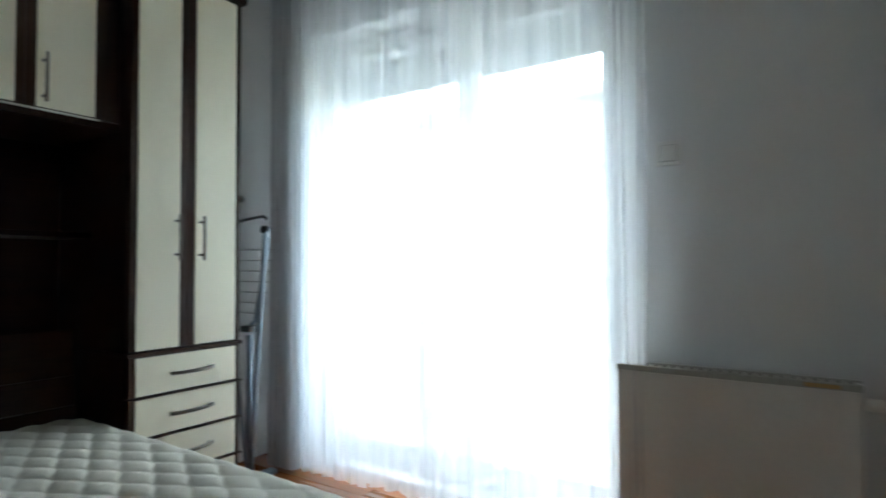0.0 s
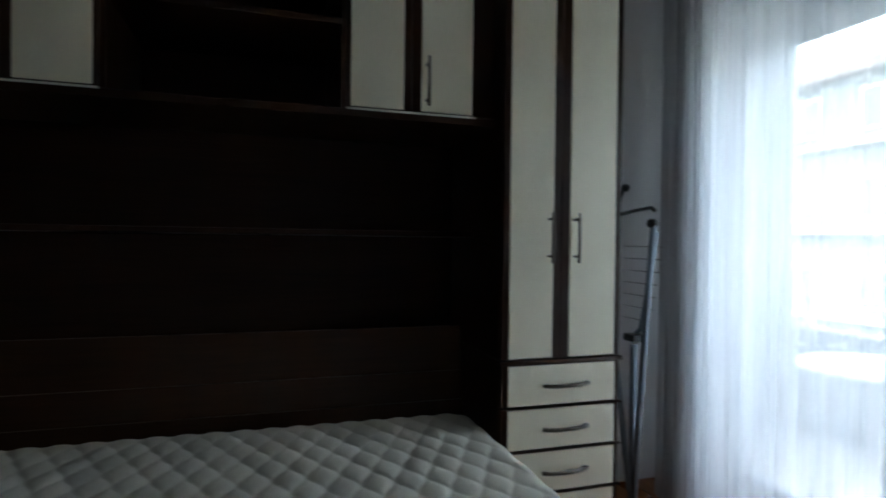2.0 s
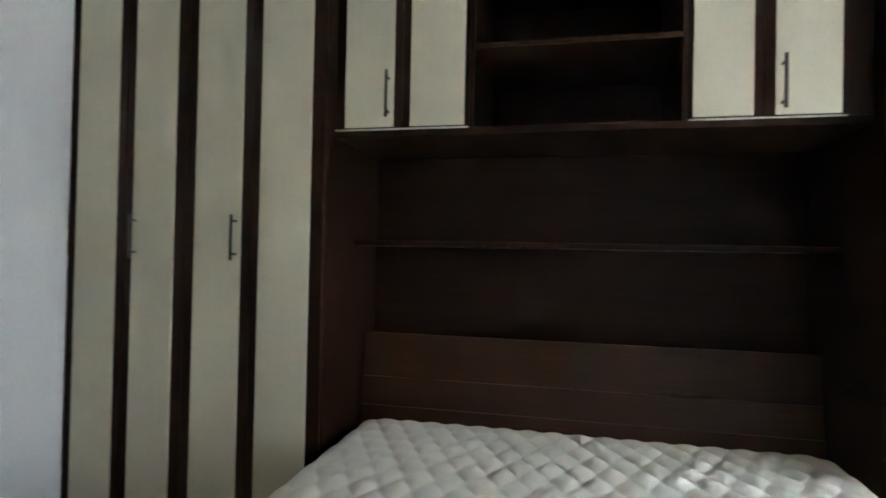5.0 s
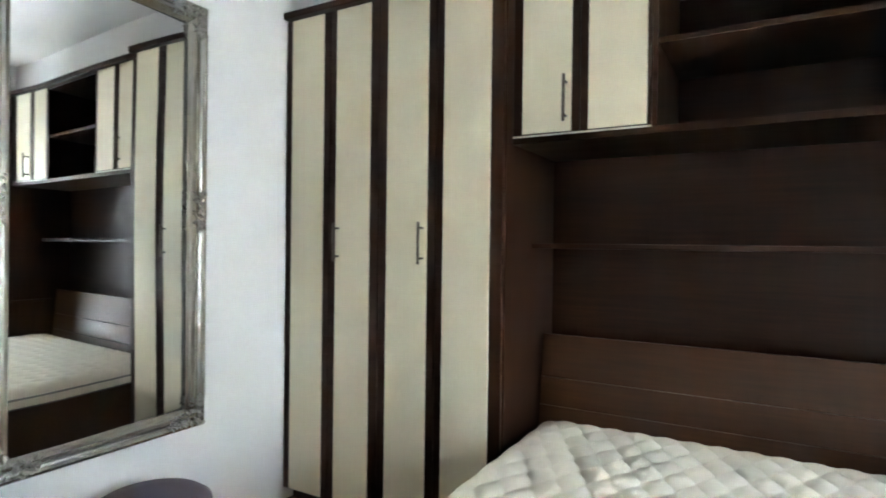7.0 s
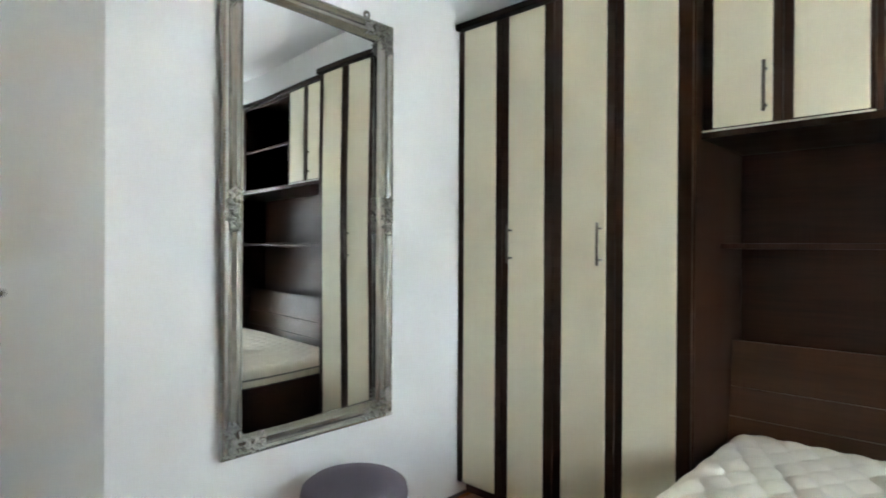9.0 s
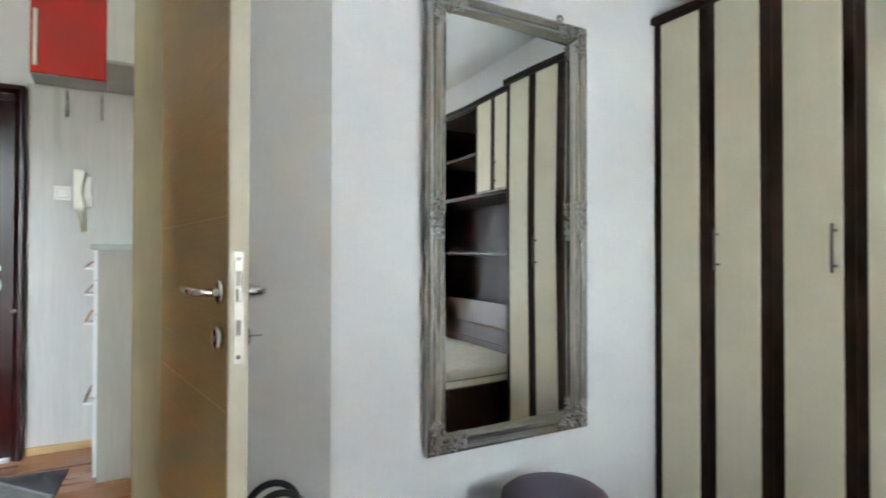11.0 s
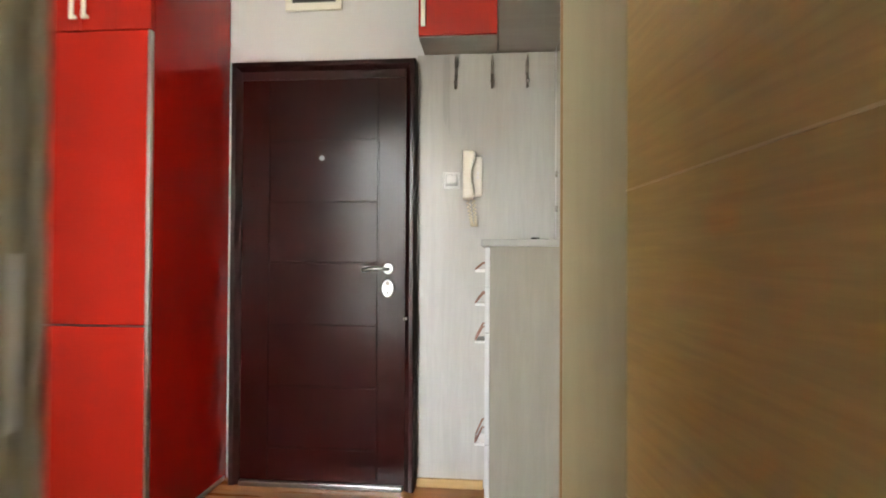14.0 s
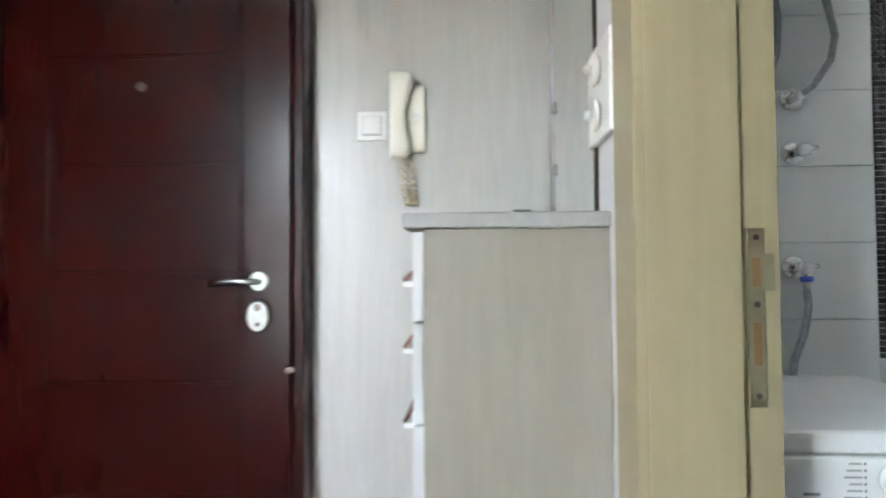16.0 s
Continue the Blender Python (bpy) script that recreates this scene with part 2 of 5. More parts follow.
def glow_material(name, color, strength):
    m = bpy.data.materials.new(name)
    m.use_nodes = True
    b = m.node_tree.nodes["Principled BSDF"]
    b.inputs["Base Color"].default_value = (*color, 1)
    b.inputs["Emission Color"].default_value = (*color, 1)
    b.inputs["Emission Strength"].default_value = strength
    return m


PANE = clear_pane_material("window_glass")
MIRROR = mirror_material("mirror_glass")
SHEER = sheer_material("white_sheer_voile")
ACRYLIC = clear_pane_material("clear_acrylic", (0.985, 0.98, 0.97, 1))
DARKGLASS = material("far_window_glass", (0.17, 0.18, 0.19), 0.3, vary=0.2)

# ---- building helpers ----
BASE = {}


def finish(bm, smooth=False):
    bmesh.ops.recalc_face_normals(bm, faces=bm.faces)
    for f in bm.faces:
        f.smooth = smooth
    return bm


def box(x0, x1, y0, y1, z0, z1, bevel=0.0, m=None, seg=2):
    """A block between two corners, with rounded edges."""
    bm = bmesh.new()
    bmesh.ops.create_cube(bm, size=1)
    for v in bm.verts:
        v.co = Vector(((x0 + x1) / 2 + v.co.x * abs(x1 - x0), (y0 + y1) / 2 + v.co.y * abs(y1 - y0), (z0 + z1) / 2 + v.co.z * abs(z1 - z0)))
    if bevel:
        bmesh.ops.bevel(bm, geom=list(bm.edges), offset=bevel, segments=seg, affect="EDGES", profile=0.5)
    if m is not None:
        bm.transform(m)
    return finish(bm)


def disc(center, axis, radius, depth, seg=24, bevel=0.0, radius2=None):
    """A cylinder (or cone) from center along axis."""
    bm = bmesh.new()
    bmesh.ops.create_cone(bm, cap_ends=True, segments=seg, radius1=radius, radius2=radius if radius2 is None else radius2, depth=depth)
    if bevel:
        bmesh.ops.bevel(bm, geom=[e for e in bm.edges if len(e.link_faces) == 2 and abs(e.verts[0].co.z - e.verts[1].co.z) < 1e-6], offset=bevel, segments=2, affect="EDGES")
    a = Vector(axis).normalized()
    bm.transform(Matrix.Translation(Vector(center) + a * depth / 2) @ a.to_track_quat("Z", "Y").to_matrix().to_4x4())
    finish(bm)
    for f in bm.faces:
        f.smooth = len(f.verts) == 4
    return bm


def tube(points, radius, seg=10, closed=False):
    """A round bar through points."""
    bm = bmesh.new()
    pts = [Vector(p) for p in points]
    rings = []
    prev = None
    for i, p in enumerate(pts):
        a = pts[max(i - 1, 0)] if not closed else pts[i - 1]
        b = pts[min(i + 1, len(pts) - 1)] if not closed else pts[(i + 1) % len(pts)]
        d = (b - a).normalized()
        side = prev if prev is not None else (Vector((0, 0, 1)) if abs(d.z) < 0.9 else Vector((1, 0, 0)))
        u = d.cross(side).cross(d)
        if u.length < 1e-6:
            u = d.orthogonal()
        u.normalize()
        prev = u
        w = d.cross(u)
        rings.append([bm.verts.new(p + (u * math.cos(k * math.tau / seg) + w * math.sin(k * math.tau / seg)) * radius) for k in range(seg)])
    n = len(rings)
    for i in range(n if closed else n - 1):
        r0, r1 = rings[i], rings[(i + 1) % n]
        for k in range(seg):
            bm.faces.new((r0[k], r0[(k + 1) % seg], r1[(k + 1) % seg], r1[k]))
    if not closed:
        bm.faces.new(rings[0][::-1])
        bm.faces.new(rings[-1])
    return finish(bm, True)


def joined(*bms):
    out = bms[0]
    for b in bms[1:]:
        me = bpy.data.meshes.new("tmp")
        b.to_mesh(me)
        out.from_mesh(me)
        bpy.data.meshes.remove(me)
        b.free()
    return out


def prism(outline, z0, z1):
    """An upright solid on a plan outline."""
    bm = bmesh.new()
    lo = [bm.verts.new((x, y, z0)) for x, y in outline]
    hi = [bm.verts.new((x, y, z1)) for x, y in outline]
    n = len(outline)
    bm.faces.new(lo[::-1])
    bm.faces.new(hi)
    for i in range(n):
        bm.faces.new((lo[i], lo[(i + 1) % n], hi[(i + 1) % n], hi[i]))
    return finish(bm)


def thing(name, base, label, category, group="", kind=""):
    ob = new(name)
    ob.location = base
    ob.empty_display_size = 0.05
    BASE[ob] = Vector(base)
    return tagged(ob, label, category, group, kind)


def part(name, bm, mat, parent=None, label=""):
    me = bpy.data.meshes.new(name)
    origin = BASE[parent] if parent is not None else Vector((0, 0, 0))
    bm.transform(Matrix.Translation(-origin))
    bm.to_mesh(me)
    bm.free()
    me.materials.append(mat)
    ob = new(name, me)
    BASE[ob] = origin
    if parent is not None:
        ob.parent = parent
    return tagged(ob, label)


def solid(name, bm, mat, label, category, kind="", group=""):
    """A top-level thing of one mesh, its origin at its base."""
    lo = Vector([min(v.co[i] for v in bm.verts) for i in range(3)])
    hi = Vector([max(v.co[i] for v in bm.verts) for i in range(3)])
    origin = Vector(((lo.x + hi.x) / 2, (lo.y + hi.y) / 2, lo.z))
    me = bpy.data.meshes.new(name)
    bm.transform(Matrix.Translation(-origin))
    bm.to_mesh(me)
    bm.free()
    me.materials.append(mat)
    ob = new(name, me)
    ob.location = origin
    BASE[ob] = origin
    return tagged(ob, label, category, group, kind)


def structure(name, bm, mat, label, category):
    return solid(name, bm, mat, label, category, kind="structure")


# ---- plan ----
X0, X1 = -1.50, 1.60            # bedroom, back wall to switch wall
Y0, Y1 = -1.215, 2.60            # bedroom, mirror wall to window wall
CEILING = 2.62
HALL_Y = -3.50                  # entrance wall
BATH_X0, BATH_X1 = 0.69, 0.85   # wall between bathroom and hall
HINGE, LATCH = Vector((0.96, -1.53, 0)), Vector((1.51, -1.14, 0))
U = (LATCH - HINGE).normalized()
N = Vector((U.y, -U.x, 0))      # towards the hall
WIN = (-1.205, 0.42, 0.03, 2.24)  # window opening: x from, to, z from, to

# ---- structure: bedroom ----
T = 0.15
structure("wall_back", box(X0 - T, X0, Y0 - T, Y1 + 0.25, 0, CEILING), WALL, "plain off-white painted bedroom wall behind the wardrobes", "wall")
wx0, wx1, wz0, wz1 = WIN
structure("wall_window", joined(
    box(X0, wx0, Y1, Y1 + 0.25, 0, CEILING), box(wx1, X1 + T, Y1, Y1 + 0.25, 0, CEILING),
    box(wx0, wx1, Y1, Y1 + 0.25, wz1, CEILING), box(wx0, wx1, Y1, Y1 + 0.25, 0, wz0)),
    WALL, "off-white painted window wall with a tall opening", "wall")
structure("wall_switch", box(X1, X1 + T, -1.075, Y1, 0, CEILING), WALL_WARM, "off-white painted wall with a light switch", "wall")
structure("wall_mirror", box(X0, 0.511, Y0 - T, Y0, 0, CEILING), WALL, "off-white painted wall that carries the tall mirror", "wall")
structure("wall_niche", prism([(0.511, Y0), (0.884, -1.584), (0.85, -1.77), (0.37, -1.77), (0.37, Y0 - T), (0.511, Y0 - T)], 0, CEILING), WALL, "off-white painted slanting wall behind the open door", "wall")


def along(a, n=0.0):
    """A point of the slanting door wall: a along it from the hinge, n towards the hall."""
    p = HINGE + U * a + N * n
    return (p.x, p.y)


SPAN = (LATCH - HINGE).length
WT = 0.122
FR = 0.035
structure("wall_door", joined(
    prism([along(-0.10), along(-FR), along(-FR, WT), (0.852, -1.77), (0.886, -1.586)], 0, CEILING),
    prism([along(SPAN + FR), (X1, -1.075), (X1 + T, -1.075), (X1 + T, -1.22), along(SPAN + FR, WT)], 0, CEILING),
    prism([along(-FR), along(SPAN + FR), along(SPAN + FR, WT), along(-FR, WT)], 2.06, CEILING)),
    WALL, "off-white painted slanting wall with the bedroom doorway", "wall")
structure("ceiling_bedroom", prism([(X0 - T, Y1 + 0.25), (X0 - T, Y0 - T), (0.37, Y0 - T), (0.37, -1.77), (0.85, -1.77), along(0, WT / 2), along(SPAN, WT / 2), (X1 + T, -1.15), (X1 + T, Y1 + 0.25)], CEILING, CEILING + 0.12), CEIL, "plain white painted bedroom ceiling", "ceiling")

# floor slab under the planks
structure("floor_slab", joined(box(-1.65, 4.2, -3.65, -1.0, -0.2, -0.012), box(-1.65, 1.75, -1.0, 2.85, -0.2, -0.012)), GAP, "dark floor bed seen in the plank joints", "floor")

# ---- structure: hall, kitchen side and bathroom ----
DX0, DX1, DTOP = 1.560, 2.390, 2.010   # opening of the entrance door
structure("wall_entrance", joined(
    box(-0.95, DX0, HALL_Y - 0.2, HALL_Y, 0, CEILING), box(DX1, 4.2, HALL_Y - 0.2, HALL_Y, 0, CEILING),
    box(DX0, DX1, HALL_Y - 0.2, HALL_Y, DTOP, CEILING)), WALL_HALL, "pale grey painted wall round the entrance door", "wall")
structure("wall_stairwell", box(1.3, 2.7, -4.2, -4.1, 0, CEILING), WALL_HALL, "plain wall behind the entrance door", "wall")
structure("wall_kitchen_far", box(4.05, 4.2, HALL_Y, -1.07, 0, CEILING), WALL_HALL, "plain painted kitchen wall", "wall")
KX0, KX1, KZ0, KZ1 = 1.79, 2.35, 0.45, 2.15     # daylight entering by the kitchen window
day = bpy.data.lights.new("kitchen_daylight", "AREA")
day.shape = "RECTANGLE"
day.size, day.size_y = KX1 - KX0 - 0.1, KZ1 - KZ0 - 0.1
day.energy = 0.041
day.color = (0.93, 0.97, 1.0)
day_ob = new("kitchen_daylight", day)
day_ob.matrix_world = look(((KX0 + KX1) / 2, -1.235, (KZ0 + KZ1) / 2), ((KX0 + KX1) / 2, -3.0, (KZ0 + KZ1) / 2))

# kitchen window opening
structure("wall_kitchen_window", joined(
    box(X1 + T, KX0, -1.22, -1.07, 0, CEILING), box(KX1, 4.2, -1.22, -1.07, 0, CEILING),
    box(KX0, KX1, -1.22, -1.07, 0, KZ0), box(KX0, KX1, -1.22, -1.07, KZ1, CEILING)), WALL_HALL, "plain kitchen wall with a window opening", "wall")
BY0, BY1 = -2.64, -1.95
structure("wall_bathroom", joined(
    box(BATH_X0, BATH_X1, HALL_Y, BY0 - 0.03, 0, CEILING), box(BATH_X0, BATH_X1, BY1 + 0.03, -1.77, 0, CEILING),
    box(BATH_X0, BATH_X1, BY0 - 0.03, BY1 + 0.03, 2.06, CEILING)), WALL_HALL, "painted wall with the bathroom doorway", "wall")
structure("wall_bathroom_far", joined(box(-0.95, -0.8, HALL_Y, -1.77, 0, CEILING), box(-0.95, 0.37, -1.77, -1.62, 0, CEILING)), TILE, "white tiled bathroom walls", "wall")
structure("ceiling_hall", prism([(-0.95, HALL_Y - 0.2), (4.2, HALL_Y - 0.2), (4.2, -1.0), (X1 + T, -1.0), (X1 + T, -1.15), along(SPAN, WT / 2), along(0, WT / 2), (0.85, -1.77), (-0.95, -1.62)], CEILING + 0.002, CEILING + 0.13), CEIL, "plain white painted hall ceiling", "ceiling")

# unseen glowing disc under the ceiling, added to brighten the bathroom
fill_thing = thing("bathroom_fill_light", (-0.05, -2.6, CEILING - 0.06), "unseen glowing disc added to light the bathroom", "lamp")
part("fill_base", disc((-0.05, -2.6, CEILING - 0.02), (0, 0, 1), 0.15, 0.02, 32), WHITE, fill_thing)
GLOW = glow_material("fill_glow", (0.93, 0.97, 1.0), 0.17)
part("diffuser", disc((-0.05, -2.6, CEILING - 0.06), (0, 0, 1), 0.13, 0.04, 32, bevel=0.01), GLOW, fill_thing)
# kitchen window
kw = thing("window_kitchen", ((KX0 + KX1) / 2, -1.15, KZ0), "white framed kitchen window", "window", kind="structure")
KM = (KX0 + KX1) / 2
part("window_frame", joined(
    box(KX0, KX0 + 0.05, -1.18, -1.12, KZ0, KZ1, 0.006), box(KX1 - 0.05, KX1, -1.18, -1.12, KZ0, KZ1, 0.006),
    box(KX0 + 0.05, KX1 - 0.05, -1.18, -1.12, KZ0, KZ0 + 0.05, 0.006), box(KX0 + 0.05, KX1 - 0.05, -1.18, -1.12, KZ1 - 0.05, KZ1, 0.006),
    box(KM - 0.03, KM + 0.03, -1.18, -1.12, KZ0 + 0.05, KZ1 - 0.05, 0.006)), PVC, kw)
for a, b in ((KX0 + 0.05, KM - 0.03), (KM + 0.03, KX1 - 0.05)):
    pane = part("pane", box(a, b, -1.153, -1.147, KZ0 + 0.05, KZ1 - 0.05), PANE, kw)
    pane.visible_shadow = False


# ---- bedroom doorway ----
def slant(a0, a1, n0, n1, z0, z1, bevel=0.003):
    m = Matrix.Translation(HINGE) @ Matrix((U, N, (0, 0, 1))).transposed().to_4x4()
    return box(a0, a1, n0, n1, z0, z1, bevel, m)


door_frame = thing("door_frame_bedroom", (*along(SPAN / 2, WT / 2), 0), "pale oak lining and architraves of the bedroom doorway", "door frame", kind="structure")
part("hinge_jamb", slant(-FR + 0.002, 0, -0.004, WT + 0.004, 0, 2.03), FRAMEWOOD, door_frame)
part("latch_jamb", slant(SPAN, SPAN + FR - 0.002, -0.004, WT + 0.004, 0, 2.03), FRAMEWOOD, door_frame)
part("head_jamb", slant(-FR + 0.002, SPAN + FR - 0.002, -0.004, WT + 0.004, 2.03, 2.058), FRAMEWOOD, door_frame)
for nm, n0, n1 in (("architrave", -0.018, -0.004), ("architrave", WT + 0.004, WT + 0.018)):
    # hall-side hinge architrave takes the darker oak, the rest stays pale
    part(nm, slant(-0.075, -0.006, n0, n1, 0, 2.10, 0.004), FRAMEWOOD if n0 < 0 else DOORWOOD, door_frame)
    part(nm, slant(SPAN + 0.006, SPAN + (0.104 if n0 < 0 else 0.075), n0, n1, 0, 2.10, 0.004), FRAMEWOOD, door_frame)
    part(nm, slant(-0.006, SPAN + 0.006, n0, n1, 2.036, 2.10, 0.004), FRAMEWOOD, door_frame)
part("door_stop", slant(SPAN - 0.014, SPAN, 0.05, WT, 0, 2.03), FRAMEWOOD, door_frame)
part("strike_plate", slant(SPAN - 0.003, SPAN + 0.001, 0.004, 0.024, 0.98, 1.12, 0.001), SATIN, door_frame, "small steel strike plate")

# the open leaf: its own axes run from hinge to latch edge, and through its thickness
LEAF_END = Vector((0.882, -0.780, 0))
LU = (LEAF_END - HINGE).normalized()
LN = Vector((-LU.y, LU.x, 0))          # away from the doorway
LEAF_L = (LEAF_END - HINGE).length
LM = Matrix.Translation(HINGE) @ Matrix((LU, LN, (0, 0, 1))).transposed().to_4x4()


def leafbox(a0, a1, n0, n1, z0, z1, bevel=0.0):
    return box(a0, a1, n0, n1, z0, z1, bevel, LM)


def leafpoint(a, n, z):
    return LM @ Vector((a, n, z))


door = thing("door_bedroom", (*((HINGE + LU * LEAF_L / 2).xy), 0.01), "open light oak veneered door with pale inlay lines", "door", kind="structure")
TH = 0.042
part("leaf", leafbox(0.008, LEAF_L - 0.012, 0.0, TH, 0.01, 2.02, 0.002), DOORWOOD_H, door)
part("edge_band", leafbox(LEAF_L - 0.012, LEAF_L, 0.0, TH, 0.01, 2.02, 0.002), LEAFEDGE, door, "cream edge band")
for z in (1.21, 0.80, 0.39):
    part("inlay", leafbox(0.01, LEAF_L - 0.014, -0.0012, 0.001, z - 0.0013, z + 0.0013), INLAY, door, "thin pale inlay line")
    part("inlay", leafbox(0.01, LEAF_L - 0.014, TH - 0.001, TH + 0.0012, z - 0.0013, z + 0.0013), INLAY, door, "thin pale inlay line")
lock = part("lock_plate", leafbox(LEAF_L - 0.0005, LEAF_L + 0.002, 0.010, 0.031, 0.90, 1.135, 0.001), SATIN, door, "satin steel lock plate")
part("latch", leafbox(LEAF_L, LEAF_L + 0.011, 0.015, 0.026, 1.030, 1.058, 0.003), SATIN, lock)
for z in (0.976, 1.079):
    part("bolt_slot", leafbox(LEAF_L + 0.0015, LEAF_L + 0.0028, 0.015, 0.026, z - 0.016, z + 0.016), BRONZE, lock)
for z in (0.915, 1.12):
    part("screw", disc(leafpoint(LEAF_L + 0.0015, 0.0205, z), LU, 0.005, 0.0015, 12), BRONZE, lock)
for side, n in ((-1, 0.0), (1, TH)):
    s = LN * side
    ha = LEAF_L - 0.052
    hd = part("door_handle", joined(
        disc(leafpoint(ha, n, 1.048), s, 0.026, 0.008, 28, 0.002),
        tube([leafpoint(ha, n, 1.048), leafpoint(ha, n + side * 0.040, 1.048), leafpoint(ha - 0.012, n + side * 0.050, 1.048),
              leafpoint(ha - 0.06, n + side * 0.052, 1.049), leafpoint(ha - 0.125, n + side * 0.050, 1.052)], 0.0095, 12)), CHROME, door, "chrome lever handle")
    kr = part("key_rosette", disc(leafpoint(ha, n, 0.950), s, 0.026, 0.014, 28, 0.003), CHROME, door, "round chrome key rosette")
    part("keyhole", disc(leafpoint(ha, n + side * 0.014, 0.950), s, 0.006, 0.001, 12), BLACK, kr)
part("key", leafbox(LEAF_L - 0.055, LEAF_L - 0.049, TH + 0.009, TH + 0.045, 0.948, 0.952, 0.0015), STEEL, door, "small key in the lock")

# ---- window, curtain, balcony ----
fy0, fy1 = Y1 + 0.12, Y1 + 0.19
win = thing("window_balcony", ((wx0 + wx1) / 2, Y1 + 0.13, wz0), "tall white framed balcony door and window", "window", kind="structure")
MX = -0.275
part("window_frame", joined(
    box(wx0, wx0 + 0.03, fy0, fy1, wz0, wz1, 0.005), box(wx1 - 0.03, wx1, fy0, fy1, wz0, wz1, 0.005),
    box(wx0 + 0.03, wx1 - 0.03, fy0, fy1, wz0, wz0 + 0.05, 0.005), box(wx0 + 0.03, wx1 - 0.03, fy0, fy1, wz1 - 0.06, wz1, 0.005),
    box(MX - 0.02, MX + 0.02, fy0, fy1, wz0 + 0.05, wz1 - 0.06, 0.005)), PVC, win)
for a, b in ((wx0 + 0.03, MX - 0.02), (MX + 0.02, wx1 - 0.03)):
    sash = part("sash", joined(
        box(a, a + 0.04, fy0 - 0.01, fy1 - 0.01, wz0 + 0.05, wz1 - 0.06, 0.006), box(b - 0.04, b, fy0 - 0.01, fy1 - 0.01, wz0 + 0.05, wz1 - 0.06, 0.006),
        box(a + 0.04, b - 0.04, fy0 - 0.01, fy1 - 0.01, wz0 + 0.05, wz0 + 0.13, 0.006), box(a + 0.04, b - 0.04, fy0 - 0.01, fy1 - 0.01, wz1 - 0.13, wz1 - 0.06, 0.006)), PVC, win)
    pane = part("pane", box(a + 0.04, b - 0.04, fy0 + 0.025, fy0 + 0.031, wz0 + 0.13, wz1 - 0.13), PANE, sash)
    pane.visible_shadow = False
    part("window_handle", joined(box(b - 0.045, b - 0.02, fy0 - 0.022, fy0 - 0.010, 1.02, 1.09, 0.003), box(b - 0.040, b - 0.026, fy0 - 0.05, fy0 - 0.022, 1.05, 1.064, 0.003), box(b - 0.040, b - 0.026, fy0 - 0.055, fy0 - 0.043, 0.94, 1.064, 0.004)), PVC, sash)
shutter = thing("roller_shutter", ((wx0 + wx1) / 2, Y1 + 0.20, 1.93), "half lowered pale grey roller shutter with slats", "shutter", kind="structure")
for k in range(8):
    z = 1.93 + k * 0.042
    part("slat", box(wx0 + 0.005, wx1 - 0.005, Y1 + 0.212, Y1 + 0.224, z, z + 0.0425, 0.003), SLAT, shutter)


def curtain(name, x0, x1, y, z0, z1, folds, amp, seed, flare):
    """A hanging sheer cloth with uneven folds."""
    rnd = random.Random(seed)
    ph = [rnd.uniform(0, math.tau) for _ in range(6)]
    nx, nz = 260, 26
    bm = bmesh.new()
    grid = []
    for j in range(nz + 1):
        v = j / nz
        row = []
        for i in range(nx + 1):
            u = i / nx
            w = u + 0.012 * math.sin(u * 13 + ph[0]) + 0.006 * math.sin(u * 31 + ph[1])
            a = amp * (0.78 + 0.22 * math.sin(u * 9 + ph[2])) * (1.0 - 0.25 * v)
            yy = y + a * math.sin(w * folds * math.tau + 0.5 * math.sin(v * 2.2 + u * 7 + ph[3])) + 0.3 * a * math.sin(w * folds * 2.3 * math.tau + ph[4])
            xx = x0 + (x1 - x0) * u + flare * (0.5 - u) * (1 - v) * -0.04 + 0.006 * math.sin(v * 5 + u * 40 + ph[5])
            row.append(bm.verts.new((xx, yy, z0 + (z1 - z0) * v)))
        grid.append(row)
    for j in range(nz):
        for i in range(nx):
            bm.faces.new((grid[j][i], grid[j][i + 1], grid[j + 1][i + 1], grid[j + 1][i]))
    for f in bm.faces:
        f.smooth = True
    return bm


cur = thing("curtain", (-0.38, 2.50, 0.015), "white sheer voile curtain hanging in soft folds", "curtain")
part("cloth", curtain("cloth", -1.310, 0.050, 2.50, 0.015, 2.50, 14, 0.019, 3, 0.6), SHEER, cur)
part("cloth", curtain("cloth", -1.305, -0.690, 2.468, 0.015, 2.50, 8, 0.014, 21, 0.3), SHEER, cur)
part("cloth", curtain("cloth", -0.385, -0.318, 2.475, 0.015, 2.50, 3, 0.012, 22, 0.1), SHEER, cur)
part("cloth", curtain("cloth", -0.31, 0.048, 2.455, 0.015, 2.50, 4, 0.015, 8, 0.2), SHEER, cur)
part("cloth", curtain("cloth", 0.040, 0.440, 2.515, 0.015, 2.50, 3, 0.010, 4, 0.1), SHEER, cur)
part("cloth", curtain("cloth", 0.425, 0.570, 2.49, 0.015, 2.50, 5, 0.022, 9, -0.4), SHEER, cur)
for k in range(5):
    part("cloth", curtain("cloth", -1.312 + 0.004 * k, -1.135 + 0.010 * k, 2.435 + 0.028 * k, 0.015, 2.50, 11 - k, 0.016, 5 + k, 0.3), SHEER, cur)
rail = thing("curtain_rail", (-0.38, 2.50, 2.51), "white curtain rail under the ceiling", "curtain rail")
part("rail", box(-1.35, 0.62, 2.47, 2.53, 2.515, 2.54, 0.004), WHITE, rail)
for x in (-1.2, -0.4, 0.45):
    part("bracket", box(x - 0.015, x + 0.015, 2.485, 2.515, 2.54, CEILING, 0.003), WHITE, rail)

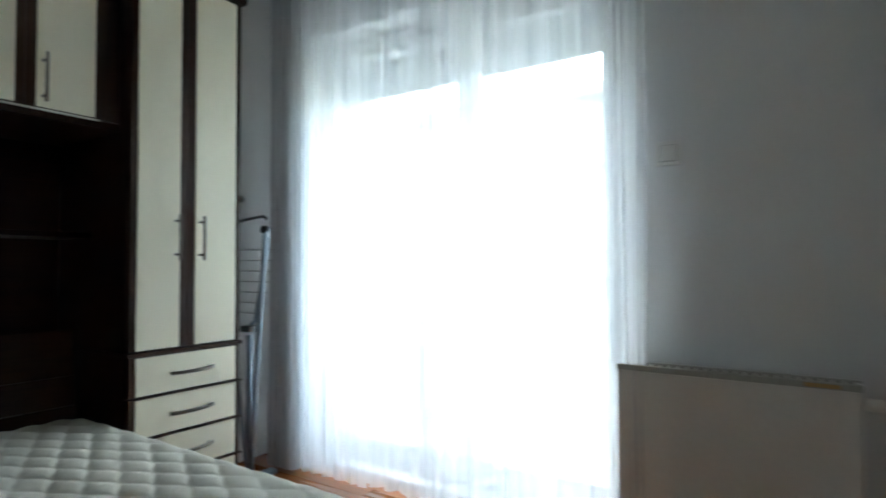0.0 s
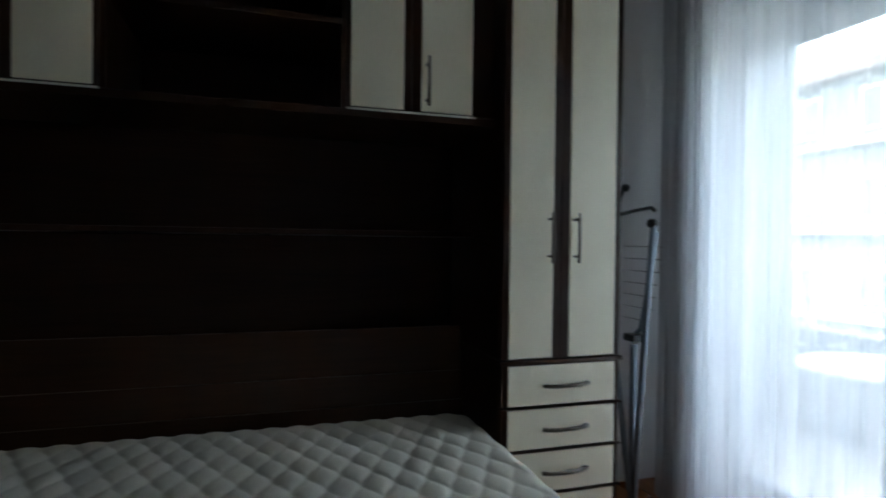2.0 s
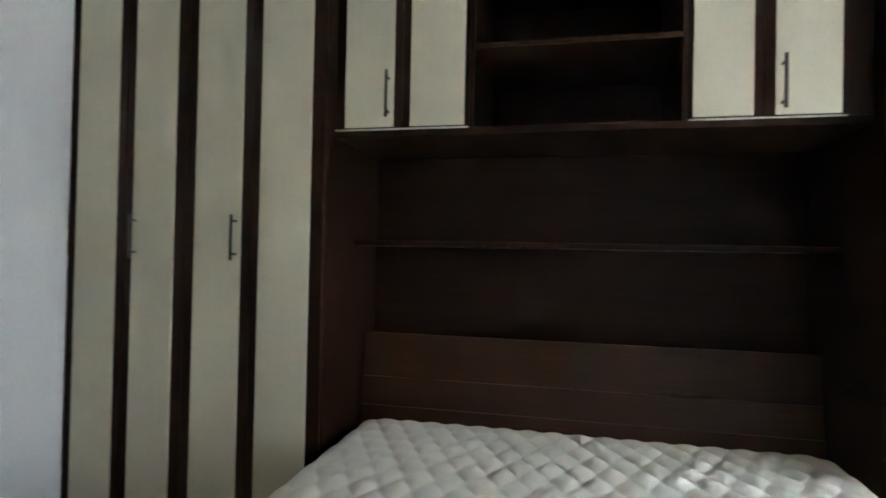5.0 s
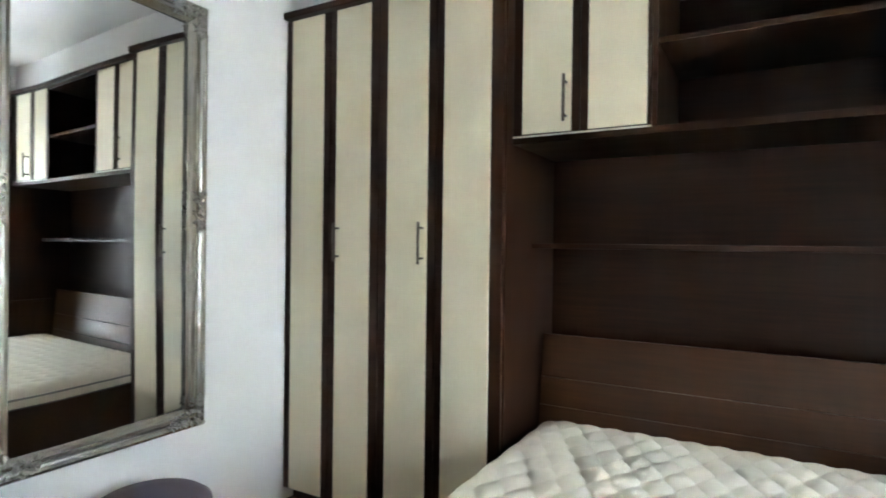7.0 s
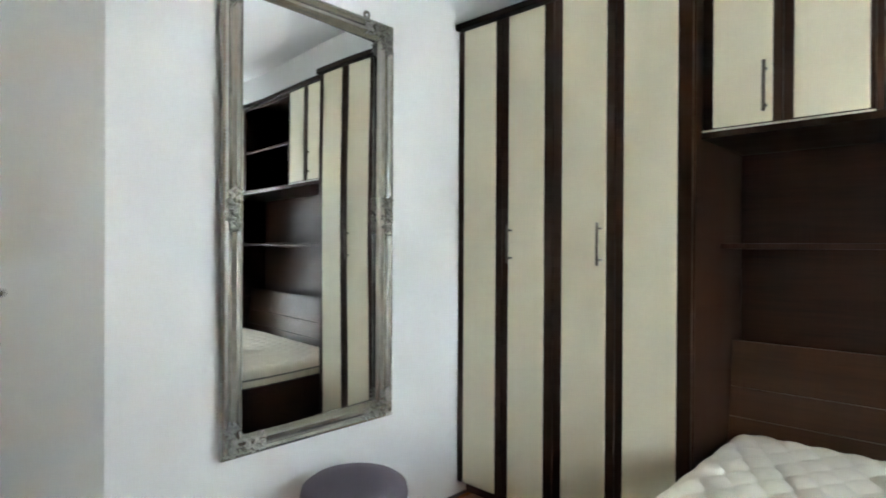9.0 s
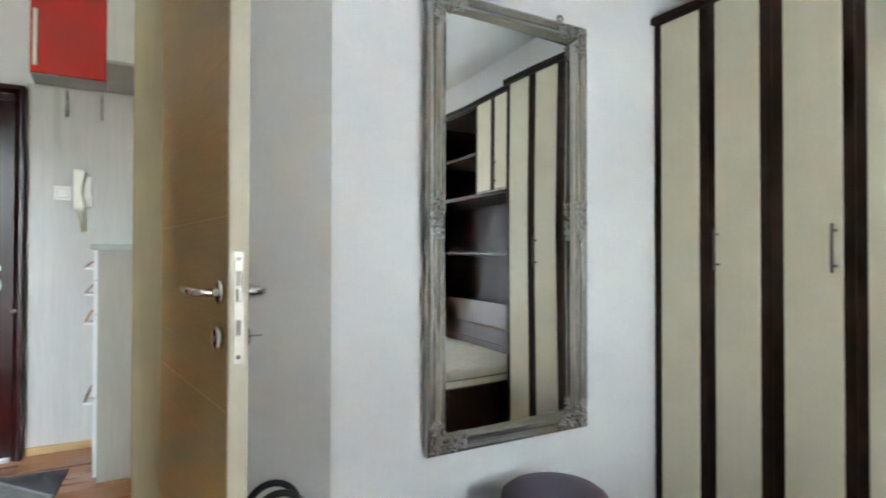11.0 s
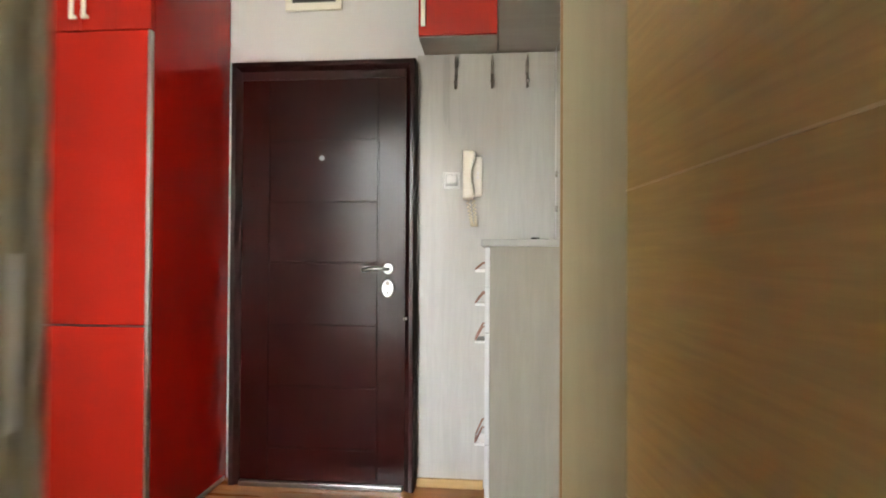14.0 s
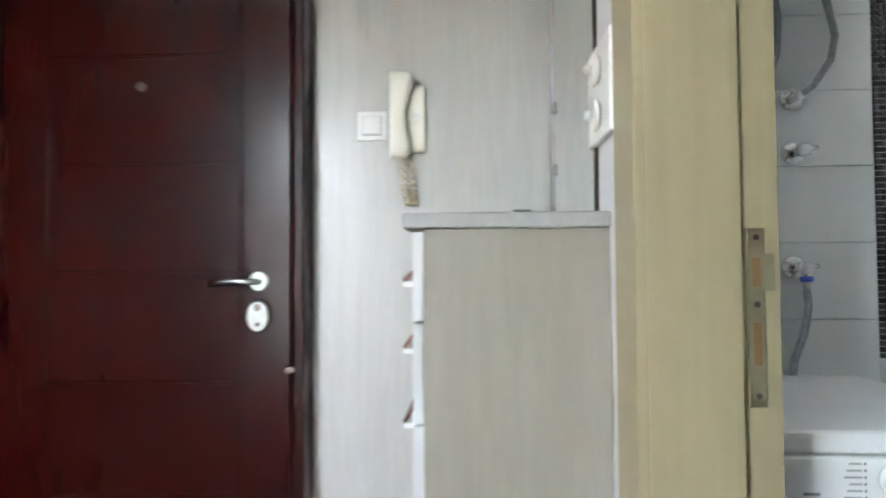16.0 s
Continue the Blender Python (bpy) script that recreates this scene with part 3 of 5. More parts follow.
# balcony
structure("balcony_floor", box(-2.2, 2.2, Y1 + 0.25, 4.1, -0.2, -0.02), CONCRETE, "grey concrete balcony floor", "balcony floor")
structure("wall_balcony_side", box(-2.15, -2.0, Y1 + 0.25, 4.0, -0.02, 2.9), PARAPET, "pale rendered side wall of the balcony", "wall")
# unseen wall, added to keep low side light out of the window corner
structure("balcony_light_block", box(2.2, 2.35, Y1 + 0.25, 4.0, -0.02, 2.9), PARAPET, "unseen balcony end wall added to block side light", "wall")
rl = thing("balcony_railing", (0, 4.02, -0.02), "white metal balcony railing with solid lower panel", "railing")
part("top_rail", box(-1.995, 2.2, 3.99, 4.05, 0.96, 1.00, 0.008), PVC, rl)
part("mid_rail", box(-1.995, 2.2, 4.0, 4.04, 0.78, 0.81, 0.005), PVC, rl)
part("parapet", box(-1.995, 2.2, 3.98, 4.08, -0.02, 0.62, 0.006), PARAPET, rl, "pale rendered parapet")
for k in range(8):
    x = -1.9 + k * 0.58
    part("post", box(x - 0.02, x + 0.02, 4.0, 4.04, 0.62, 0.96, 0.003), PVC, rl)


bt = thing("balcony_table", (-0.95, 3.32, -0.02), "small round white table on the balcony", "table")
part("tabletop", disc((-0.95, 3.32, 0.585), (0, 0, 1), 0.34, 0.022, 48, 0.006), PVC, bt)
part("column", disc((-0.95, 3.32, 0.0), (0, 0, 1), 0.024, 0.585, 18), PVC, bt)
part("foot_plate", disc((-0.95, 3.32, -0.02), (0, 0, 1), 0.20, 0.022, 36, 0.006), PVC, bt)
bc = thing("balcony_chair", (-0.42, 3.42, -0.02), "white slatted folding chair on the balcony", "chair")
for k in range(5):
    part("seat_slat", box(-0.61, -0.23, 3.24 + 0.078 * k, 3.30 + 0.078 * k, 0.425, 0.440, 0.003), PVC, bc)
for x in (-0.60, -0.26):
    part("leg", tube([(x, 3.22, -0.02), (x, 3.60, 0.43)], 0.011, 8), PVC, bc)
    part("leg", tube([(x + 0.02, 3.62, -0.02), (x + 0.02, 3.28, 0.42), (x + 0.02, 3.20, 0.46)], 0.011, 8), PVC, bc)
    part("back_post", tube([(x, 3.60, 0.43), (x, 3.68, 0.80)], 0.011, 8), PVC, bc)
for z in (0.60, 0.70, 0.79):
    part("back_slat", box(-0.60, -0.26, 3.615 + (z - 0.5) * 0.22, 3.630 + (z - 0.5) * 0.22, z - 0.03, z + 0.03, 0.003), PVC, bc)


def house(name, x0, x1, y0, y1, z0, z1, storeys, bays, label):
    h = thing(name, ((x0 + x1) / 2, (y0 + y1) / 2, z0), label, "building")
    part("wall", box(x0, x1, y0, y1, z0, z1), FACADE, h)
    part("roof", prism([(x0 - 0.5, y0 - 0.5), (x1 + 0.5, y0 - 0.5), (x1 + 0.5, y1 + 0.5), (x0 - 0.5, y1 + 0.5)], z1, z1 + 0.35), ROOFTILE, h)
    for s in range(storeys):
        zz = z0 + (s + 0.35) * (z1 - z0) / storeys
        for k in range(bays):
            xx = x0 + (k + 0.5) * (x1 - x0) / bays
            w = part("window", box(xx - 0.75, xx + 0.75, y0 - 0.06, y0 + 0.02, zz, zz + 1.5, 0.02), PVC, h)
            for q in (-0.35, 0.35):
                part("pane", box(xx + q - 0.3, xx + q + 0.3, y0 - 0.075, y0 - 0.055, zz + 0.12, zz + 1.38), DARKGLASS, w)
        part("ledge", box(x0, x1, y0 - 0.35, y0, zz - 0.5, zz - 0.35, 0.02), CONCRETE, h)
    return h


house("apartment_building", -17, 0.5, 20, 28, -8, 7.0, 5, 6, "pale rendered apartment building across the street")
house("apartment_building", 4, 20, 26, 34, -8, 4.5, 4, 5, "lower pale apartment building across the street")
structure("ground", box(-400, 400, -400, 400, -9.2, -9), GROUND, "dull distant ground below the balcony", "ground")


# ---- wardrobe wall ----
FRONT = -0.945                 # front of the tall units
BRIDGE = -1.012                # front of the bridge units
TOP = 2.16


def bar_handle_v(x, y, z0, z1):
    """An upright bar pull on two feet."""
    return joined(tube([(x + 0.032, y, z0), (x + 0.034, y, (z0 + z1) / 2), (x + 0.032, y, z1)], 0.0055, 10),
                  tube([(x, y, z0 + 0.022), (x + 0.032, y, z0 + 0.022)], 0.0045, 8), tube([(x, y, z1 - 0.022), (x + 0.032, y, z1 - 0.022)], 0.0045, 8))


def bow_handle_h(x, y0, y1, z):
    """A slim bowed pull along a drawer front."""
    n = 9
    pts = [(x + 0.006 + 0.020 * math.sin(math.pi * min(1, max(0, k / (n - 1))) ) ** 0.6, y0 + (y1 - y0) * k / (n - 1), z + 0.004 * k / (n - 1)) for k in range(n)]
    return joined(tube(pts, 0.0068, 10), tube([(x, y0 + 0.012, z), (x + 0.014, y0 + 0.012, z)], 0.006, 8), tube([(x, y1 - 0.012, z + 0.004), (x + 0.014, y1 - 0.012, z + 0.004)], 0.006, 8))


def panel_door(parent, y0, y1, z0, z1, x, stile_l, stile_r, handle=None, hz=(1.08, 1.23)):
    """A dark slab door with a cream panel set on it; handle at 'l' or 'r'."""
    d = part("door", box(x - 0.020, x, y0 + 0.001, y1 - 0.001, z0, z1, 0.002), WENGE, parent)
    part("panel", box(x, x + 0.005, y0 + stile_l, y1 - stile_r, z0 + 0.004, z1 - 0.004, 0.002), CREAM, d, "cream laminate panel")
    if handle:
        yy = y0 + stile_l + 0.018 if handle == "l" else y1 - stile_r - 0.018
        part("handle", bar_handle_v(x + 0.005, yy, *hz), BRONZE, d, "dark metal bar handle")
    return d


def carcass(parent, y0, y1, z0, z1, x0, x1, t=0.018):
    part("side_panel", box(x0, x1, y0, y0 + t, z0, z1, 0.0015), WENGE, parent)
    part("side_panel", box(x0, x1, y1 - t, y1, z0, z1, 0.0015), WENGE, parent)
    part("back_panel", box(x0, x0 + 0.006, y0 + t, y1 - t, z0, z1), WENGE, parent)
    part("top_panel", box(x0 + 0.006, x1, y0 + t, y1 - t, z1 - t, z1, 0.0015), WENGE_H, parent)
    part("bottom_panel", box(x0 + 0.006, x1, y0 + t, y1 - t, z0, z0 + t, 0.0015), WENGE_H, parent)


XB = X0 + 0.01
# left wardrobe, four narrow doors
WY0, WY1 = -1.211, -0.160
ward = thing("wardrobe", (-1.22, (WY0 + WY1) / 2, 0), "tall dark brown wardrobe with narrow cream door panels", "wardrobe")
carcass(ward, WY0, WY1, 0.06, TOP - 0.03, XB, FRONT - 0.022)
part("plinth", box(XB, FRONT - 0.05, WY0 + 0.01, WY1 - 0.01, 0, 0.06, 0.002), WENGE_H, ward)
part("cornice", box(XB, FRONT + 0.025, WY0 - 0.002, WY1 + 0.012, TOP - 0.03, TOP, 0.005), WENGE_H, ward)
edges = [WY0, -0.958, -0.703, -0.438, WY1 - 0.003]
stiles = [(0.038, 0.034), (0.036, 0.042), (0.042, 0.035), (0.034, 0.048)]
for k in range(4):
    panel_door(ward, edges[k], edges[k + 1], 0.062, TOP - 0.034, FRONT, *stiles[k], handle={1: "l", 2: "r"}.get(k), hz=(1.075, 1.235))

# right tall unit with drawers
RY0, RY1 = 1.520, 1.975
RZ = 0.722
tall = thing("tall_cabinet", (-1.22, (RY0 + RY1) / 2, 0), "tall dark brown cabinet with two cream doors above drawers", "cabinet")
carcass(tall, RY0, RY1, 0.06, TOP - 0.03, XB, FRONT - 0.022)
part("plinth", box(XB, FRONT - 0.05, RY0 + 0.01, RY1 - 0.01, 0, 0.06, 0.002), WENGE_H, tall)
part("cornice", box(XB, FRONT + 0.025, RY0 - 0.012, RY1 + 0.012, TOP - 0.03, TOP, 0.005), WENGE_H, tall)
part("dividing_board", box(XB + 0.01, FRONT + 0.010, RY0 - 0.008, RY1 + 0.008, RZ - 0.010, RZ + 0.004, 0.002), WENGE_H, tall)
ym = 1.737
panel_door(tall, RY0, ym, RZ + 0.006, TOP - 0.034, FRONT, 0.024, 0.031, "r", (1.055, 1.225))
panel_door(tall, ym, RY1, RZ + 0.006, TOP - 0.034, FRONT, 0.031, 0.026, "l", (1.055, 1.225))
zs = [RZ - 0.012, 0.562, 0.414, 0.266, 0.118]
for k in range(4):
    d = part("drawer", box(FRONT - 0.020, FRONT + 0.001, RY0 + 0.002, RY1 - 0.002, zs[k + 1] + 0.006, zs[k], 0.002), WENGE_H, tall)
    part("panel", box(FRONT + 0.001, FRONT + 0.006, RY0 + 0.024, RY1 - 0.022, zs[k + 1] + 0.009, zs[k] - 0.003, 0.002), CREAM, d, "cream laminate drawer panel")
    part("handle", bow_handle_h(FRONT + 0.006, 1.672, 1.845, (zs[k] + zs[k + 1]) / 2), BRONZE, d, "slim bowed dark metal handle")
    part("edge_strip", box(FRONT - 0.02, FRONT + 0.012, RY0 - 0.006, RY1 + 0.006, zs[k + 1] - 0.001, zs[k + 1] + 0.004, 0.001), WENGE_H, tall)

# bridge over the bed
QY0, QY1 = WY1 + 0.003, RY0 - 0.003
ZB, ZB2 = 1.515, 1.540
bridge = thing("bridge_cabinet", (-1.25, (QY0 + QY1) / 2, ZB), "dark brown bridge cabinet over the bed with open shelves", "cabinet")
part("bottom_board", box(XB, BRIDGE - 0.002, QY0, QY1, ZB, ZB2, 0.002), WENGE_H, bridge)
part("top_board", box(XB, BRIDGE, QY0, QY1, TOP - 0.05, TOP - 0.03, 0.002), WENGE_H, bridge)
part("cornice", box(XB, BRIDGE + 0.02, QY0, QY1, TOP - 0.03, TOP, 0.005), WENGE_H, bridge)
part("back_panel", box(XB, XB + 0.008, QY0, QY1, ZB2, TOP - 0.05), WENGE_H, bridge)
LY1, RYa = 0.340, 0.992
for y in (QY0, LY1 - 0.018, RYa, QY1 - 0.018):
    part("upright", box(XB + 0.008, BRIDGE - 0.022 if y in (QY0, QY1 - 0.018) else BRIDGE - 0.001, y, y + 0.018, ZB2, TOP - 0.05, 0.0015), WENGE, bridge)
part("shelf", box(XB + 0.008, BRIDGE - 0.004, LY1, RYa, 1.801, 1.821, 0.002), WENGE_H, bridge)
for y0, ymid, y1, hl in ((QY0 + 0.002, 0.088, LY1 - 0.018, 0), (RYa + 0.018, 1.222, QY1 - 0.002, 1)):
    sl = 0.036 if hl == 0 else 0.012
    sr = 0.014 if hl == 0 else 0.085
    panel_door(bridge, y0, ymid, ZB2 + 0.003, TOP - 0.034, BRIDGE, sl, 0.028, "r" if hl == 0 else None, (1.575, 1.735))
    panel_door(bridge, ymid, y1, ZB2 + 0.003, TOP - 0.034, BRIDGE, 0.030, sr, "l" if hl == 1 else None, (1.560, 1.720))
    part("edge_strip", box(BRIDGE - 0.02, BRIDGE + 0.006, y0, y1 if hl == 0 else y1 - 0.07, ZB2 - 0.003, ZB2 + 0.002, 0.001), EDGE, bridge, "thin pale edge strip")

# wall panel, shelf and headboard behind the bed
wallpanel = solid("back_board", box(XB, XB + 0.016, QY0, QY1, 0.10, ZB, 0.001), WENGE_H, "dark brown panel behind the bed", "wall panel")
solid("wall_shelf", box(XB + 0.017, -1.215, QY0, QY1, 1.140, 1.160, 0.003), WENGE_H, "long dark brown shelf above the bed", "shelf")

BY_0, BY_1 = -0.130, 1.514
bed = thing("bed", (-0.35, (BY_0 + BY_1) / 2, 0), "dark brown wooden double bed with a slanting headboard", "bed")
hb_tilt = Matrix.Translation((-1.300, 0, 0.30)) @ Matrix.Rotation(radians(-7.0), 4, "Y")


def board(z0, z1):
    return box(-0.014, 0.014, BY_0 - 0.02, BY_1, z0, z1, 0.0004, hb_tilt)


for a, b in ((0.0, 0.2050), (0.2068, 0.3170), (0.3188, 0.491)):
    part("headboard_plank", board(a, b), BEDWOOD, bed)
part("headboard_back", box(-0.026, -0.0145, BY_0 - 0.02, BY_1, 0.0, 0.488, 0.002, hb_tilt), BEDWOOD, bed)
part("side_rail", box(-1.30, 0.70, BY_0, BY_0 + 0.03, 0.07, 0.395, 0.004), BEDWOOD, bed)
part("side_rail", box(-1.30, 0.70, BY_1 - 0.03, BY_1, 0.07, 0.395, 0.004), BEDWOOD, bed)
part("foot_panel", box(0.665, 0.70, BY_0 + 0.03, BY_1 - 0.03, 0.07, 0.395, 0.004), BEDWOOD, bed)
part("slat_base", box(-1.28, 0.665, BY_0 + 0.03, BY_1 - 0.03, 0.20, 0.235, 0.003), BEDWOOD, bed)
for x in (-1.25, 0.62):
    for y in (BY_0 + 0.005, BY_1 - 0.055):
        part("leg", box(x, x + 0.05, y, y + 0.05, 0.0, 0.07, 0.004), BEDWOOD, bed)
part("lift_strap", tube([(0.703, 0.62, 0.26), (0.715, 0.66, 0.235), (0.703, 0.70, 0.26)], 0.005, 8), PIPING, bed)


def quilted(x0, x1, y0, y1, z0, z1):
    """A mattress with a diamond-quilted top and soft rounded edges."""
    nx, ny = 360, 330
    bm = bmesh.new()
    r = 0.055
    grid = []
    for j in range(ny + 1):
        row = []
        for i in range(nx + 1):
            x, y = x0 + (x1 - x0) * i / nx, y0 + (y1 - y0) * j / ny
            e = min(x - x0, x1 - x, y - y0, y1 - y)
            cx, cy = min(x - x0, x1 - x), min(y - y0, y1 - y)
            if cx < 0.09 and cy < 0.09:
                e = min(e, 0.09 - math.hypot(0.09 - cx, 0.09 - cy))
            e = max(e, 0.0)
            drop = r - math.sqrt(max(0.0, r * r - (r - min(e, r)) ** 2))
            wob = 0.004 * noise.noise(Vector((x * 3, y * 3, 1.7)))
            u, v = (x + wob) / 0.170, (y + wob) / 0.088
            a, b = u + v, u - v
            a, b = a + 0.03 * math.sin(math.tau * b), b + 0.03 * math.sin(math.tau * a)
            q = abs(math.cos(math.pi * a) * math.cos(math.pi * b)) ** 0.6
            z = z1 - drop - 0.0100 * (1 - q) * min(1.0, 0.35 + e / 0.12) + 0.003 * noise.noise(Vector((x * 2, y * 2, 0)))
            row.append(bm.verts.new((x, y, z)))
        grid.append(row)
    for j in range(ny):
        for i in range(nx):
            bm.faces.new((grid[j][i], grid[j][i + 1], grid[j + 1][i + 1], grid[j + 1][i]))
    rim = [grid[0][i] for i in range(nx)] + [grid[j][nx] for j in range(ny)] + [grid[ny][i] for i in range(nx, 0, -1)] + [grid[j][0] for j in range(ny, 0, -1)]
    low = [bm.verts.new((v.co.x, v.co.y, z0)) for v in rim]
    n = len(rim)
    for k in range(n):
        bm.faces.new((rim[k], low[k], low[(k + 1) % n], rim[(k + 1) % n]))
    bm.faces.new(low)
    return finish(bm, True)


MZ = 0.490
mat_x1 = 0.69
mattress = thing("mattress", (-0.3, 0.69, 0.236), "bare cream quilted double mattress with grey piping", "mattress")
MY0, MY1 = -0.105, 1.511
part("quilt", quilted(-1.245, mat_x1, MY0, MY1, 0.2365, MZ), TICKING, mattress)


def rounded_loop(x0, x1, y0, y1, r, z):
    pts = []
    for cx, cy, a0 in ((x1 - r, y1 - r, 0), (x0 + r, y1 - r, 90), (x0 + r, y0 + r, 180), (x1 - r, y0 + r, 270)):
        for k in range(7):
            a = radians(a0 + 15 * k)
            pts.append((cx + r * math.cos(a), cy + r * math.sin(a), z))
    return pts


part("piping", tube(rounded_loop(-1.248, mat_x1 + 0.003, MY0 - 0.003, MY1 + 0.003, 0.03, MZ - 0.055), 0.005, 8, closed=True), PIPING, mattress, "grey piping")
part("piping", tube(rounded_loop(-1.248, mat_x1 + 0.003, MY0 - 0.003, MY1 + 0.003, 0.03, 0.250), 0.005, 8, closed=True), PIPING, mattress, "grey piping")

# ---- tall mirror ----
MIR_Y = Y0 + 0.025       # back of the frame, held off the wall by its backing
mx0, mx1, mz0, mz1 = -0.500, 0.200, 0.468, 2.016
mir = thing("wall_mirror", (-0.15, MIR_Y, mz0), "tall mirror in an ornate silvered frame hung on the wall", "mirror")


def bowed_sheet(x0, x1, z0, z1, y, t=0.004, nx=36, nz=60):
    """Old mirror glass on a backing that has warped: it falls away to one side."""
    bm = bmesh.new()
    front, back = [], []
    for j in range(nz + 1):
        v = j / nz
        row, rear = [], []
        for i in range(nx + 1):
            q = (x1 - x0) * (1 - i / nx)
            yy = y - (0.062 + 0.008 * math.sin(math.pi * v) ** 2) * max(0.0, q - 0.08) ** 2
            row.append(bm.verts.new((x1 - q, yy, z0 + (z1 - z0) * v)))
            rear.append(bm.verts.new((x1 - q, yy - t, z0 + (z1 - z0) * v)))
        front.append(row)
        back.append(rear)
    for j in range(nz):
        for i in range(nx):
            bm.faces.new((front[j][i], front[j][i + 1], front[j + 1][i + 1], front[j + 1][i]))
            bm.faces.new((back[j][i], back[j + 1][i], back[j + 1][i + 1], back[j][i + 1]))
    return finish(bm, True)


part("glass", bowed_sheet(mx0 + 0.066, mx1 - 0.066, mz0 + 0.066, mz1 - 0.066, MIR_Y + 0.016), MIRROR, mir)
part("backing", box(mx0 + 0.03, mx1 - 0.03, Y0 + 0.0005, MIR_Y - 0.008, mz0 + 0.03, mz1 - 0.03), BLACK, mir)


def moulding(p0, p1, inward):
    """One mitred length of carved frame; the profile runs from the outer edge inwards."""
    prof = [(0.0, 0.001), (0.0, 0.020), (0.006, 0.030), (0.014, 0.033), (0.022, 0.026), (0.030, 0.024), (0.042, 0.034), (0.052, 0.034), (0.060, 0.024), (0.066, 0.020), (0.074, 0.012)]
    p0, p1, inward = Vector(p0), Vector(p1), Vector(inward)
    along_ = (p1 - p0).normalized()
    bm = bmesh.new()
    rows = []
    for base, sgn in ((p0, 1), (p1, -1)):
        rows.append([bm.verts.new(base + inward * d + along_ * d * sgn + Vector((0, h, 0))) for d, h in prof])
    for k in range(len(prof) - 1):
        bm.faces.new((rows[0][k], rows[1][k], rows[1][k + 1], rows[0][k + 1]))
    bm.faces.new(rows[0])
    bm.faces.new(rows[1])
    return finish(bm)


cs = [(mx0, MIR_Y, mz0), (mx1, MIR_Y, mz0), (mx1, MIR_Y, mz1), (mx0, MIR_Y, mz1)]
for k, inw in enumerate(((0, 0, 1), (-1, 0, 0), (0, 0, -1), (1, 0, 0))):
    part("frame_moulding", moulding(cs[k], cs[(k + 1) % 4], inw), PEWTER, mir)


def bead_row(p0, p1, n, r):
    """A string of beads along the frame, all on one mesh."""
    p0, p1 = Vector(p0), Vector(p1)
    bm = bmesh.new()
    bmesh.ops.create_icosphere(bm, subdivisions=1, radius=r, matrix=Matrix.Translation(p0.lerp(p1, 0.5 / n)))
    first = part("bead", finish(bm, True), PEWTER, mir)
    for k in range(1, n):
        bead = new("bead", first.data)
        bead.parent = mir
        bead.location = (p1 - p0) * (k / n)
        tagged(bead)


for x in (mx0 + 0.005, mx1 - 0.005):
    bead_row((x, MIR_Y + 0.026, mz0 + 0.1), (x, MIR_Y + 0.026, mz1 - 0.1), 110, 0.0052)


def ornament(cx, cz, w, h, n, seed):
    """A patch of carved leaves and scrolls: rows of small curled lobes, larger in the middle."""
    rnd = random.Random(seed)
    bm = bmesh.new()
    for k in range(n):
        x, z = rnd.uniform(-1, 1), rnd.uniform(-1, 1)
        fall = 1 - 0.5 * max(abs(x), abs(z))
        m = Matrix.Translation((cx + x * w, MIR_Y + 0.022 + 0.012 * fall, cz + z * h)) @ Matrix.Rotation(rnd.uniform(0, math.pi), 4, "Y") @ Matrix.Diagonal((rnd.uniform(0.006, 0.011), 0.006 + 0.003 * fall, rnd.uniform(0.0028, 0.0045), 1))
        bmesh.ops.create_icosphere(bm, subdivisions=2, radius=1, matrix=m)
    turns = 3 if h > w else 2
    for q in range(turns):
        zc, xc = (cz + h * (2 * q / (turns - 1) - 1) * 0.7, cx) if h >= w else (cz, cx + w * (2 * q / (turns - 1) - 1) * 0.7)
        pts = [(xc + 0.013 * (1 - t / 16) * math.cos(t * 0.6 + q), MIR_Y + 0.034, zc + 0.013 * (1 - t / 16) * math.sin(t * 0.6 + q)) for t in range(14)]
        bm = joined(bm, tube(pts, 0.0030, 6))
    return finish(bm, True)


for sx, ex in ((1, mx0), (-1, mx1)):
    part("carved_ornament", ornament(ex + sx * 0.031, 1.262, 0.023, 0.076, 70, 31 + sx), PATINA, mir)
    for sz, ez in ((1, mz0), (-1, mz1)):
        part("carved_ornament", ornament(ex + sx * 0.034, ez + sz * 0.062, 0.026, 0.054, 52, 41 + sx + 5 * sz), PATINA, mir)
        part("carved_ornament", ornament(ex + sx * 0.108, ez + sz * 0.036, 0.038, 0.024, 34, 61 + sx + 5 * sz), PATINA, mir)
part("finial", tube([(mx0 + 0.13 + 0.012 * math.cos(t * 0.7), MIR_Y + 0.018, mz1 + 0.012 + 0.012 * math.sin(t * 0.7)) for t in range(10)], 0.005, 8), PEWTER, mir)

# ---- things in the bedroom ----
chair = thing("pouf", (-0.16, -0.965, 0), "low dull purple upholstered round pouf by the mirror", "pouf")


def lathe(center, prof, seg=40):
    bm = bmesh.new()
    rings = []
    for r, z in prof:
        rings.append([bm.verts.new((center[0] + r * math.cos(k * math.tau / seg), center[1] + r * math.sin(k * math.tau / seg), center[2] + z)) for k in range(seg)])
    for a, b in zip(rings, rings[1:]):
        for k in range(seg):
            bm.faces.new((a[k], a[(k + 1) % seg], b[(k + 1) % seg], b[k]))
    bm.faces.new(rings[0][::-1])
    bm.faces.new(rings[-1])
    return finish(bm, True)


